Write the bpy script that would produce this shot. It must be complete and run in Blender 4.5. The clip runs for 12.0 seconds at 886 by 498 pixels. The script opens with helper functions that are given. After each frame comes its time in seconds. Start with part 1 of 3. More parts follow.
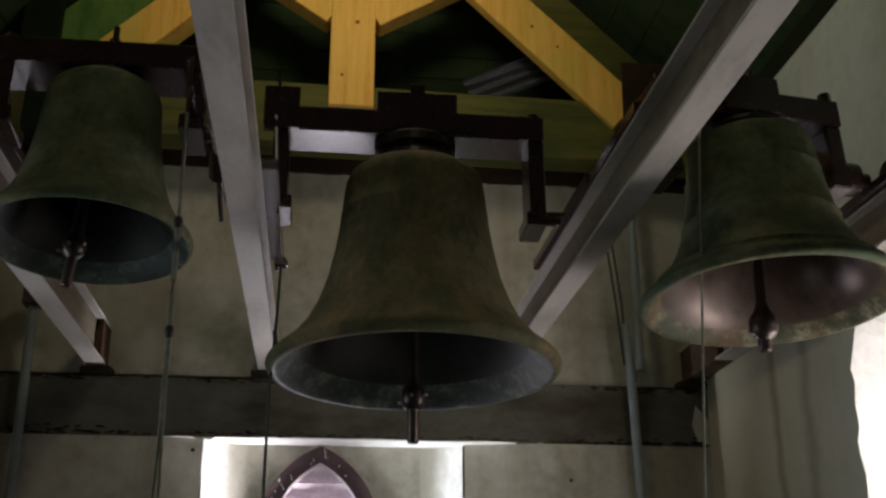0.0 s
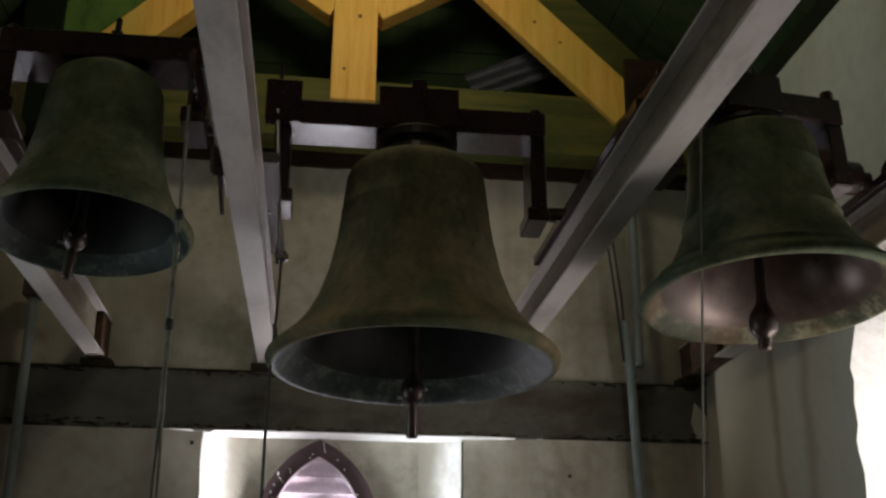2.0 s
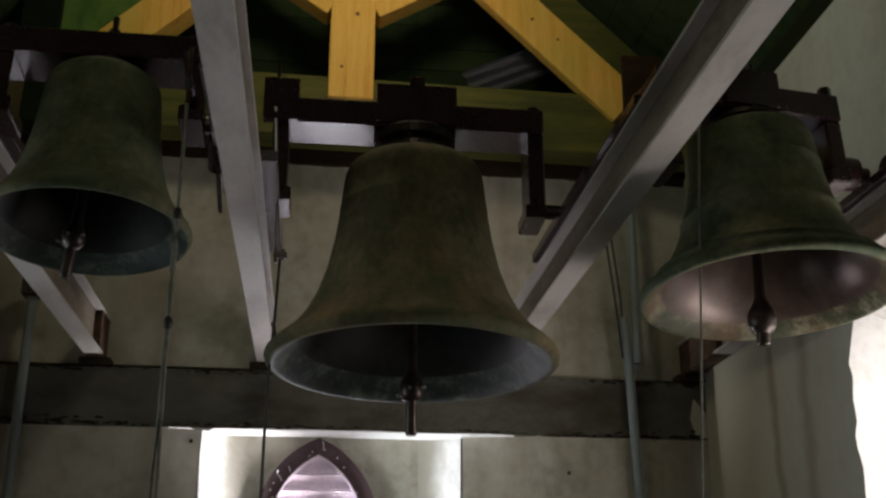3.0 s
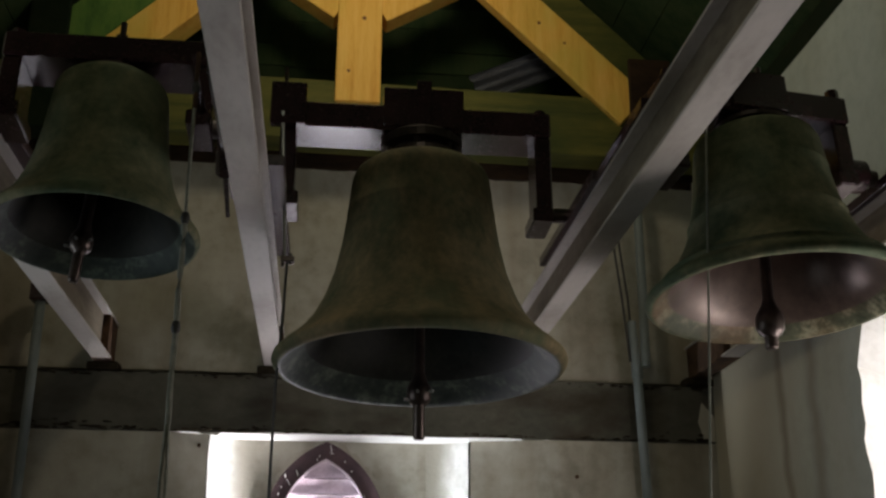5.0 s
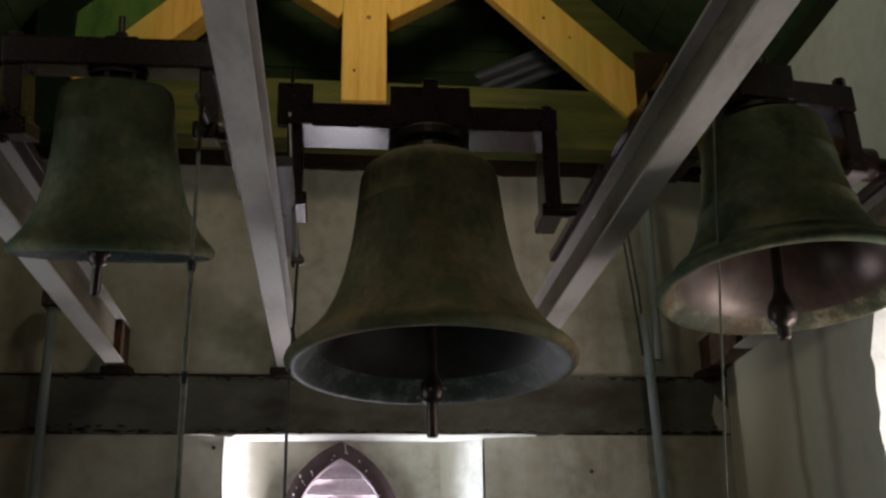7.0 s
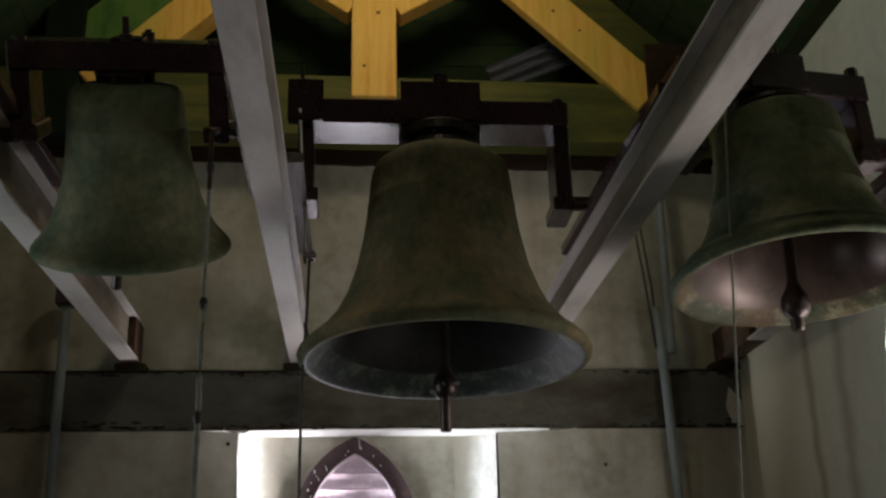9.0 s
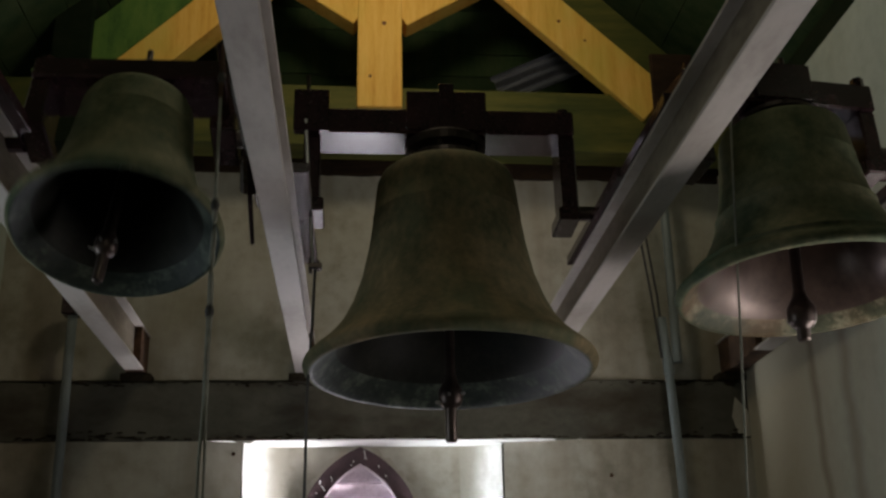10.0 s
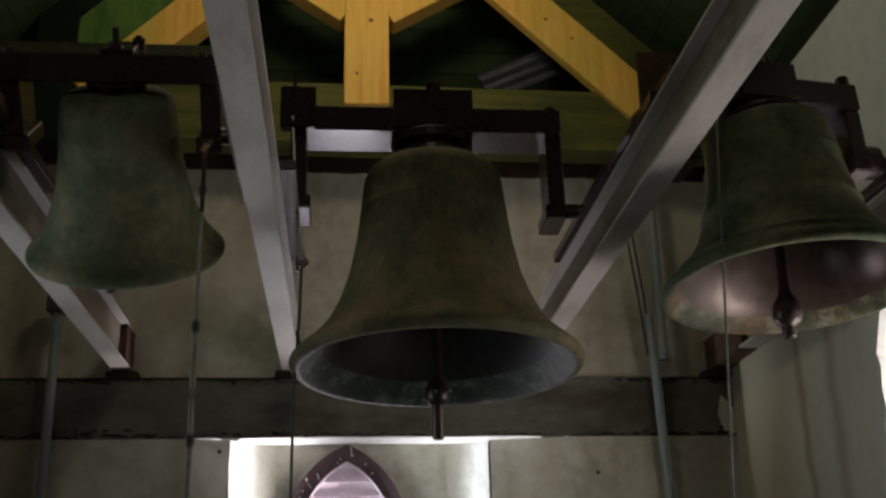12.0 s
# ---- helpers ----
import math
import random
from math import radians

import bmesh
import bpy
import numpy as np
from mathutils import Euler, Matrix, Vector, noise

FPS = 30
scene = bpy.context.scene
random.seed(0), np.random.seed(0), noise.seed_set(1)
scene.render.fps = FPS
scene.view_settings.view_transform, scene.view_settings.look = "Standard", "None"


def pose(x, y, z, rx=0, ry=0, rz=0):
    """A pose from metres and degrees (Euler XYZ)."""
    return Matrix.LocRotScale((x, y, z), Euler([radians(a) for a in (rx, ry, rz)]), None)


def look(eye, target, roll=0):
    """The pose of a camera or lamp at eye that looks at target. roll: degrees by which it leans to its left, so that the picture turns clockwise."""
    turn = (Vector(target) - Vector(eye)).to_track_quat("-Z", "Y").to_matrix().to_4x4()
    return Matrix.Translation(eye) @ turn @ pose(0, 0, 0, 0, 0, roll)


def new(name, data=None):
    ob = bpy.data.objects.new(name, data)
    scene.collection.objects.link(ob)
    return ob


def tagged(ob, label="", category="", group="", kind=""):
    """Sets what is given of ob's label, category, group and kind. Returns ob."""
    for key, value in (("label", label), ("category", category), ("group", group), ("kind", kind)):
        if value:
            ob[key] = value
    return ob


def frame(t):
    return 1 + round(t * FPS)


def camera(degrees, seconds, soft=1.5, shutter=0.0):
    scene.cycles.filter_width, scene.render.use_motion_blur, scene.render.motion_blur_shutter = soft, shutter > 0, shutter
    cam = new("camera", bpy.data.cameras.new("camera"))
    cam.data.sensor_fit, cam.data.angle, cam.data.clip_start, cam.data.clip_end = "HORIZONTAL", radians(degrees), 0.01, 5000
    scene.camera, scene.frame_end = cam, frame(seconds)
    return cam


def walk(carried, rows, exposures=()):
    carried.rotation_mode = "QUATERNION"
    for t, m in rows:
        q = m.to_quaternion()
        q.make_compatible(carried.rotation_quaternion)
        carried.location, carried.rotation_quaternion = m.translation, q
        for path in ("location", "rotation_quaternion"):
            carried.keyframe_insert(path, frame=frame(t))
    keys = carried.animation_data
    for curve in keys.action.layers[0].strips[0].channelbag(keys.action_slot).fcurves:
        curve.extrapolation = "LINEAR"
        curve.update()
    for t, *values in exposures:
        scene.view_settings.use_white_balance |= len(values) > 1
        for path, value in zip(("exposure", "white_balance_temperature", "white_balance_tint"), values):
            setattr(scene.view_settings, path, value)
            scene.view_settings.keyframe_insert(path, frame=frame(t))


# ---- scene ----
EYE = 1.6          # height of the lens over the boarded floor
cam = camera(43.24, 12.0, soft=2.5, shutter=0.5)
# the camera is held on one spot and only turns: seconds, yaw, pitch, roll
TURNS = [
    (0.0, -6.450, 19.450, 0.0), (0.5, -6.470, 19.604, 0.054), (1.0, -6.726, 19.498, -0.140),
    (1.5, -6.630, 19.361, -0.360), (2.0, -6.584, 19.194, -0.478), (2.5, -6.542, 18.989, -0.195),
    (3.0, -6.583, 19.067, -0.235), (3.5, -6.467, 19.052, -0.140), (5.5, -6.045, 19.294, -0.185),
    (6.0, -5.730, 19.166, 0.341), (6.5, -5.237, 18.977, 0.696), (7.0, -5.301, 19.139, 0.824),
    (9.0, -4.545, 18.873, 1.166), (9.5, -4.266, 19.297, 1.021), (10.0, -4.280, 19.392, 1.059),
    (10.5, -4.320, 19.344, 1.174), (11.0, -4.601, 19.251, 1.116), (11.5, -4.843, 19.204, 1.183),
    (12.0, -4.937, 19.252, 1.227),
]
walk(cam, [(t, pose(0, 0, EYE, 90 + p, r, w)) for t, w, p, r in TURNS], exposures=((0.0, 0.0), (12.0, 0.0)))

# ---- light ----
world = bpy.data.worlds.new("world")
scene.world = world
world.use_nodes = True
wn, wl = world.node_tree.nodes, world.node_tree.links
sky = wn.new("ShaderNodeTexSky")
sky.sky_type, sky.sun_disc, sky.sun_elevation, sky.sun_rotation = "NISHITA", False, radians(38), radians(60)
wl.new(sky.outputs[0], wn["Background"].inputs[0])
wn["Background"].inputs[1].default_value = 0.15


def area_light(name, eye, target, size, size_y, watts, colour, spread=180):
    data = bpy.data.lights.new(name, "AREA")
    data.shape, data.size, data.size_y, data.energy, data.color = "RECTANGLE", size, size_y, watts, colour
    data.spread = radians(spread)
    ob = new(name, data)
    ob.matrix_world = look(eye, target)
    return ob


# louvres throw the daylight upwards into the room
DAY = (0.97, 0.95, 1.0)
area_light("daylight_far_window", (0.03, 6.138, EYE - 0.06), (0.03, 4.0, EYE + 2.2), 0.42, 1.2, 14, (0.95, 0.91, 1.0), 130)
area_light("daylight_far_window_west", (-0.2, 6.10, EYE + 0.22), (-0.6, 6.15, EYE + 0.62), 0.06, 1.0, 4.8, DAY, 60)
area_light("daylight_far_window_east", (0.26, 6.10, EYE + 0.22), (0.8, 6.16, EYE + 0.66), 0.06, 1.0, 3.4, (0.88, 0.94, 1.0), 60)
area_light("daylight_side_window", (2.65, 3.3, EYE + 0.25), (2.25, 4.2, EYE + 0.6), 0.6, 1.5, 9, (1.0, 0.94, 0.90), 60)
area_light("daylight_side_window_up", (2.64, 3.5, EYE + 0.3), (0.6, 2.6, EYE + 2.2), 0.5, 1.2, 22, (1.0, 0.93, 0.90), 150)
area_light("daylight_west_window", (-2.28, 3.5, EYE + 0.3), (2.1, 4.3, EYE + 1.9), 0.6, 1.3, 8.0, (0.80, 0.93, 1.0), 160)
# a presumed bulb in the truss; an added fill light over the way in
for place, watts, size, tint in (((0.15, 4.2, EYE + 3.7), 39, 0.22, (1.0, 0.875, 0.62)), ((0.0, 0.2, EYE + 2.2), 25, 0.5, (1.0, 0.97, 0.745))):
    bulb = bpy.data.lights.new("unseen_light", "POINT")
    bulb.energy, bulb.color, bulb.shadow_soft_size = watts, tint, size
    new("unseen_light", bulb).location = place


# ---- materials ----
def material(name, colours, rough=0.7, metal=0.0, scale=4.0, bump=0.2, fine=60.0, stretch=(1, 1, 1), island=0.0, bump_size=0.01, spec=0.5, stain=0.0, grain=0.35, stain_rgb=(0.16, 0.125, 0.085), stain_scale=(3.2, 3.2, 0.4), drips_and_tint=()):
    """Two scales of variation between the colours, and a fine relief."""
    m = bpy.data.materials.new(name)
    m.use_nodes = True
    n, l = m.node_tree.nodes, m.node_tree.links
    b = n["Principled BSDF"]
    co, mp = n.new("ShaderNodeTexCoord"), n.new("ShaderNodeMapping")
    mp.inputs["Scale"].default_value = stretch
    l.new(co.outputs["Object"], mp.inputs[0])
    big, small = n.new("ShaderNodeTexNoise"), n.new("ShaderNodeTexNoise")
    for t, s, d in ((big, scale, 4), (small, fine, 6)):
        t.inputs["Scale"].default_value, t.inputs["Detail"].default_value, t.inputs["Roughness"].default_value = s, d, 0.65
        l.new(mp.outputs[0], t.inputs["Vector"])
    mix = n.new("ShaderNodeMath")
    mix.operation = "MULTIPLY_ADD"
    mix.inputs[1].default_value = grain
    l.new(small.outputs[0], mix.inputs[0])
    sc = n.new("ShaderNodeMath")
    sc.operation = "MULTIPLY"
    sc.inputs[1].default_value = 1 - grain
    l.new(big.outputs[0], sc.inputs[0])
    l.new(sc.outputs[0], mix.inputs[2])
    ramp = n.new("ShaderNodeValToRGB")
    ramp.color_ramp.elements[0].position, ramp.color_ramp.elements[1].position = 0.36, 0.64
    ramp.color_ramp.elements[0].color = (*colours[0], 1)
    ramp.color_ramp.elements[1].color = (*colours[-1], 1)
    if len(colours) == 3:
        e = ramp.color_ramp.elements.new(0.5)
        e.color = (*colours[1], 1)
    l.new(mix.outputs[0], ramp.inputs[0])
    out = ramp.outputs[0]
    if island:
        info, hsv = n.new("ShaderNodeObjectInfo"), n.new("ShaderNodeHueSaturation")
        rng = n.new("ShaderNodeMapRange")
        rng.inputs[3].default_value, rng.inputs[4].default_value = 1 - island, 1 + island
        l.new(info.outputs["Random"], rng.inputs[0])
        l.new(rng.outputs[0], hsv.inputs["Value"])
        l.new(out, hsv.inputs["Color"])
        out = hsv.outputs[0]
    if stain:
        # stains with edges of their own
        mp2, run, edge, mul = n.new("ShaderNodeMapping"), n.new("ShaderNodeTexNoise"), n.new("ShaderNodeMapRange"), n.new("ShaderNodeMixRGB")
        mp2.inputs["Scale"].default_value = stain_scale
        run.inputs["Scale"].default_value, run.inputs["Detail"].default_value = 1.0, 7
        l.new(co.outputs["Object"], mp2.inputs[0])
        l.new(mp2.outputs[0], run.inputs["Vector"])
        edge.inputs[1].default_value, edge.inputs[2].default_value = 0.47, 0.70
        edge.inputs[3].default_value, edge.inputs[4].default_value = 0.0, stain
        l.new(run.outputs[0], edge.inputs[0])
        l.new(edge.outputs[0], mul.inputs[0])
        l.new(out, mul.inputs[1])
        mul.inputs[2].default_value = (*stain_rgb, 1)
        out = mul.outputs[0]
    for y0, wide, top, strong in drips_and_tint:
        # dirty water runs down a side wall from height top; wide bands only tint
        cut, wob = n.new("ShaderNodeSeparateXYZ"), n.new("ShaderNodeTexNoise")
        l.new(co.outputs["Object"], cut.inputs[0])
        wob.inputs["Scale"].default_value, wob.inputs["Detail"].default_value = 2.6, 5
        l.new(co.outputs["Object"], wob.inputs["Vector"])
        steps = []
        for op, a, c in (("MULTIPLY", wob.outputs[0], 0.16), ("ADD", cut.outputs["Y"], None), ("SUBTRACT", None, y0 + 0.08), ("ABSOLUTE", None, 0)):
            k = n.new("ShaderNodeMath")
            k.operation = op
            if op == "ADD":
                l.new(a, k.inputs[0])
                l.new(steps[-1].outputs[0], k.inputs[1])
            else:
                l.new(a if a else steps[-1].outputs[0], k.inputs[0])
                k.inputs[1].default_value = c
            steps.append(k)
        near, below, both, tint = n.new("ShaderNodeMapRange"), n.new("ShaderNodeMapRange"), n.new("ShaderNodeMath"), n.new("ShaderNodeMixRGB")
        near.interpolation_type = "SMOOTHSTEP"
        near.inputs[1].default_value, near.inputs[2].default_value, near.inputs[3].default_value, near.inputs[4].default_value = 0.0, wide, strong, 0.0
        below.inputs[1].default_value, below.inputs[2].default_value, below.inputs[3].default_value, below.inputs[4].default_value = top - 0.25, top, 1.0, 0.0
        both.operation = "MULTIPLY"
        l.new(steps[-1].outputs[0], near.inputs[0])
        l.new(cut.outputs["Z"], below.inputs[0])
        l.new(near.outputs[0], both.inputs[0])
        l.new(below.outputs[0], both.inputs[1])
        l.new(both.outputs[0], tint.inputs[0])
        l.new(out, tint.inputs[1])
        tint.inputs[2].default_value = (*(c * (0.42 if wide < 0.2 else 1.0) for c in stain_rgb), 1)
        out = tint.outputs[0]
    l.new(out, b.inputs["Base Color"])
    rr = n.new("ShaderNodeMapRange")
    rr.inputs[3].default_value, rr.inputs[4].default_value = max(rough - 0.12, 0.03), min(rough + 0.12, 1)
    l.new(small.outputs[0], rr.inputs[0])
    l.new(rr.outputs[0], b.inputs["Roughness"])
    b.inputs["Metallic"].default_value = metal
    b.inputs["Specular IOR Level"].default_value = spec
    bp = n.new("ShaderNodeBump")
    bp.inputs["Strength"].default_value, bp.inputs["Distance"].default_value = bump, bump_size
    l.new(mix.outputs[0], bp.inputs["Height"])
    l.new(bp.outputs[0], b.inputs["Normal"])
    return m


PLASTER = material("limewashed plaster", [(0.215, 0.20, 0.16), (0.335, 0.314, 0.262), (0.40, 0.379, 0.324)], 0.95, 0, 1.3, 0.35, 14, bump_size=0.02, spec=0.1, stain=0.65)
# the first, broad band tints the lower wall brown towards the far corner
LIMEWASH = material("grey green limewash of the side walls", [(0.33, 0.372, 0.335), (0.40, 0.445, 0.405), (0.445, 0.495, 0.455)], 0.95, 0, 1.6, 0.35, 14, bump_size=0.02, spec=0.1, stain=0.3, stain_rgb=(0.36, 0.30, 0.205), stain_scale=(2.6, 2.6, 0.35), drips_and_tint=((5.7, 1.9, EYE + 2.0, 0.85), (5.02, 0.07, EYE + 1.62, 0.6), (4.68, 0.10, EYE + 1.55, 0.5)))
# painted daylight on soffit and window reveals; also pale flecks and scratches
BRIGHT_PLASTER = material("white plaster and painted daylight", [(0.62, 0.61, 0.58), (0.76, 0.75, 0.73), (0.8, 0.79, 0.77)], 0.95, 0, 3, 0.5, 25, bump_size=0.02, spec=0.1)
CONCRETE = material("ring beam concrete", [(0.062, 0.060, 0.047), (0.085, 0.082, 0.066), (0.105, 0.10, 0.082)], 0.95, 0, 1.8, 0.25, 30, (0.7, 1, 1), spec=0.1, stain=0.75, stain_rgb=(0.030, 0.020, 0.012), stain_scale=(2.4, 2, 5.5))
GREY_PAINT = material("grey painted steel", [(0.32, 0.295, 0.262), (0.41, 0.38, 0.345), (0.45, 0.42, 0.385)], 0.6, 0, 2.5, 0.15, 50, (1, 0.35, 1), spec=0.3, stain=0.5, stain_rgb=(0.13, 0.10, 0.07), stain_scale=(3, 1.3, 7))
# webs are darker and browner than the flanges
WEB_PAINT = material("brown grey painted steel", [(0.12, 0.098, 0.072), (0.19, 0.16, 0.12), (0.25, 0.215, 0.165)], 0.75, 0, 2.5, 0.2, 40, (1, 0.35, 1), spec=0.2, stain=0.6, stain_rgb=(0.07, 0.05, 0.032), stain_scale=(3, 1.3, 7))
DIRT = material("dark caked dirt", [(0.014, 0.011, 0.007), (0.03, 0.023, 0.015), (0.045, 0.035, 0.024)], 0.95, 0, 9, 0.4, 50, spec=0.05)
MAROON = material("maroon painted steel", [(0.016, 0.007, 0.009), (0.030, 0.013, 0.016), (0.045, 0.020, 0.023)], 0.24, 0, 5, 0.05, 70, spec=0.6)
BRONZE = material("brown bronze with dull patina", [(0.048, 0.052, 0.027), (0.105, 0.090, 0.050), (0.18, 0.135, 0.075)], 0.85, 0.0, 4.5, 0.6, 34, (1, 1, 0.8), bump_size=0.006, grain=0.34, spec=0.12, stain=0.6, stain_rgb=(0.05, 0.085, 0.05), stain_scale=(4, 4, 2))
BRONZE_GREEN = material("bronze with green patina", [(0.056, 0.074, 0.042), (0.120, 0.126, 0.074), (0.205, 0.183, 0.112)], 0.85, 0.0, 5, 0.6, 34, bump_size=0.006, grain=0.34, spec=0.12, stain=0.6, stain_rgb=(0.06, 0.105, 0.07), stain_scale=(5, 5, 2.5))
# the shade within a bell is put into this dark colour
BRONZE_SHADED = material("smooth bronze inside a bell, shade painted in", [(0.008, 0.008, 0.006), (0.013, 0.013, 0.010), (0.022, 0.021, 0.016)], 0.6, 0.0, 5, 0.2, 40, spec=0.15)
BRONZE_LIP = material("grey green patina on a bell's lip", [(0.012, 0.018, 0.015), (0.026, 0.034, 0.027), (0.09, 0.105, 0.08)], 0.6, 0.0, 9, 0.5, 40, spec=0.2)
BRONZE_LIP_GOLD = material("golden mottled lip with a rusty patch", [(0.022, 0.028, 0.014), (0.058, 0.060, 0.035), (0.21, 0.195, 0.13)], 0.6, 0.0, 9, 0.6, 34, spec=0.25, stain=0.6, stain_rgb=(0.11, 0.05, 0.018), stain_scale=(3.5, 3.5, 6))
# lit copy: pinkish light from the side window is put into the colour
BRONZE_LIT = material("bronze inside a bell, pink window light painted in", [(0.045, 0.032, 0.026), (0.072, 0.050, 0.041), (0.10, 0.071, 0.058)], 0.36, 0.45, 4, 0.10, 30, spec=0.35, stain=0.5, stain_rgb=(0.05, 0.033, 0.024), stain_scale=(5, 5, 3))
IRON = material("dark forged iron", [(0.03, 0.022, 0.02), (0.06, 0.045, 0.04), (0.08, 0.06, 0.05)], 0.35, 0.7, 6, 0.2, 60)
RUST = material("dark rust", [(0.02, 0.012, 0.008), (0.05, 0.028, 0.016), (0.09, 0.05, 0.028)], 0.9, 0, 12, 0.4, 60, spec=0.2)
PINE = material("yellow pine", [(0.64, 0.31, 0.05), (0.76, 0.43, 0.085), (0.82, 0.50, 0.13)], 0.7, 0, 3, 0.1, 35, (6, 6, 0.5), spec=0.3, stain=0.55, stain_rgb=(0.50, 0.44, 0.07), stain_scale=(2.6, 2.6, 1.8))
# same timber as the yellow pine, its colour darkened for the shade there
PINE_SHADED = material("yellow green pine, shade painted in", [(0.042, 0.050, 0.012), (0.085, 0.085, 0.018), (0.125, 0.115, 0.025)], 0.75, 0, 2, 0.1, 30, (0.5, 6, 6), spec=0.25, stain=0.85, stain_rgb=(0.022, 0.040, 0.010), stain_scale=(1.6, 2, 3))
PINE_GREEN = material("green treated pine", [(0.05, 0.11, 0.025), (0.085, 0.165, 0.035), (0.12, 0.20, 0.045)], 0.8, 0, 3, 0.15, 30, (4, 4, 1), spec=0.2)
KNOT = material("pine knot", [(0.16, 0.06, 0.015), (0.26, 0.10, 0.02)], 0.7, 0, 8, 0.1, 60)
DARK_WOOD = material("old dark boards", [(0.012, 0.026, 0.011), (0.022, 0.038, 0.015), (0.034, 0.046, 0.020)], 0.9, 0, 3, 0.4, 30, (3, 3, 0.6), island=0.35, spec=0.15)
BLACK_WOOD = material("black green timber", [(0.004, 0.009, 0.004), (0.008, 0.014, 0.006), (0.014, 0.018, 0.009)], 0.9, 0, 3, 0.4, 30, (3, 1, 3), spec=0.1)
OLD_WOOD = material("old brown timber", [(0.013, 0.008, 0.005), (0.028, 0.016, 0.009), (0.04, 0.023, 0.012)], 0.9, 0, 3, 0.4, 30, (1, 4, 4), spec=0.15)
LOUVRE = material("purple brown painted louvre", [(0.40, 0.31, 0.35), (0.52, 0.42, 0.47), (0.57, 0.47, 0.52)], 0.6, 0, 5, 0.15, 50)
FRAME = material("dark maroon window frame", [(0.028, 0.014, 0.017), (0.055, 0.028, 0.033), (0.075, 0.038, 0.043)], 0.65, 0, 8, 0.3, 60)
# the jambs' white is daylight put into the colour
NICHE = material("rough plaster with daylight painted on", [(0.55, 0.54, 0.51), (0.70, 0.69, 0.66), (0.78, 0.77, 0.75)], 0.95, 0, 7, 0.6, 25, bump_size=0.02, spec=0.1, stain=0.4, stain_rgb=(0.42, 0.40, 0.36), stain_scale=(11, 11, 5))


def fade_daylight_inwards(m, centre, near, far, bare):
    """Painted daylight fades to bare plaster nearer than that to the niche's middle, with an uneven edge."""
    n, l = m.node_tree.nodes, m.node_tree.links
    b = n["Principled BSDF"]
    co, cut, wob, rng, mix = (n.new("ShaderNode" + k) for k in ("TexCoord", "SeparateXYZ", "TexNoise", "MapRange", "MixRGB"))
    wob.inputs["Scale"].default_value, wob.inputs["Detail"].default_value = 9, 5
    l.new(co.outputs["Object"], wob.inputs["Vector"])
    l.new(co.outputs["Object"], cut.inputs[0])
    off, dist, add = (n.new("ShaderNodeMath") for k in range(3))
    off.operation, dist.operation, add.operation = "SUBTRACT", "ABSOLUTE", "MULTIPLY_ADD"
    off.inputs[1].default_value, add.inputs[1].default_value = centre, 0.09
    l.new(cut.outputs["X"], off.inputs[0])
    l.new(off.outputs[0], dist.inputs[0])
    l.new(wob.outputs[0], add.inputs[0])
    l.new(dist.outputs[0], add.inputs[2])
    rng.interpolation_type = "SMOOTHSTEP"
    rng.inputs[1].default_value, rng.inputs[2].default_value = near + 0.045, far + 0.045
    l.new(add.outputs[0], rng.inputs[0])
    l.new(rng.outputs[0], mix.inputs[0])
    mix.inputs[1].default_value = (*bare, 1)
    l.new(b.inputs["Base Color"].links[0].from_socket, mix.inputs[2])
    l.new(mix.outputs[0], b.inputs["Base Color"])


fade_daylight_inwards(NICHE, 0.1, 0.52, 0.66, (0.32, 0.30, 0.25))
CONDUIT = material("blue grey plastic conduit", [(0.13, 0.155, 0.155), (0.18, 0.205, 0.205)], 0.5, 0, 5, 0.05, 60)
CABLE = material("black cable", [(0.02, 0.02, 0.02), (0.04, 0.038, 0.035)], 0.6, 0, 9, 0.2, 90)
ROPE = material("grey nylon rope", [(0.16, 0.165, 0.14), (0.26, 0.265, 0.22)], 0.85, 0, 30, 0.6, 160)
STEEL = material("bare steel rod", [(0.4, 0.39, 0.38), (0.55, 0.54, 0.53)], 0.35, 0.9, 8, 0.1, 80)
SHEET = material("galvanised corrugated sheet", [(0.15, 0.16, 0.20), (0.25, 0.26, 0.32)], 0.5, 0.3, 4, 0.1, 40)
FLOORWOOD = material("worn floor boards", [(0.07, 0.055, 0.04), (0.12, 0.095, 0.07), (0.16, 0.125, 0.09)], 0.85, 0, 3, 0.3, 30, (4, 0.5, 1), island=0.15)


# ---- mesh helpers ----
def part(name, bm, mat, parent=None, label="", smooth=False):
    me = bpy.data.meshes.new(name)
    bmesh.ops.recalc_face_normals(bm, faces=bm.faces)
    bm.to_mesh(me)
    bm.free()
    me.materials.append(mat)
    if smooth:
        me.shade_smooth()
    ob = new(name, me)
    ob.parent = parent
    return tagged(ob, label)


def thing(name, place, label, category, group="", kind=""):
    ob = new(name)
    ob.location, ob.empty_display_size = place, 0.1
    return tagged(ob, label, category, group, kind)


def box(bm, x0, x1, y0, y1, z0, z1, bevel=0.004, m=None):
    made = bmesh.ops.create_cube(bm, size=1)["verts"]
    for v in made:
        v.co = Vector(((x0 + x1) / 2 + v.co.x * (x1 - x0), (y0 + y1) / 2 + v.co.y * (y1 - y0), (z0 + z1) / 2 + v.co.z * (z1 - z0)))
    if m:
        bmesh.ops.transform(bm, matrix=m, verts=made)
    if bevel:
        edges = list({e for v in made for e in v.link_edges})
        bmesh.ops.bevel(bm, geom=edges, offset=bevel, segments=1, affect="EDGES", profile=0.5)
    return bm


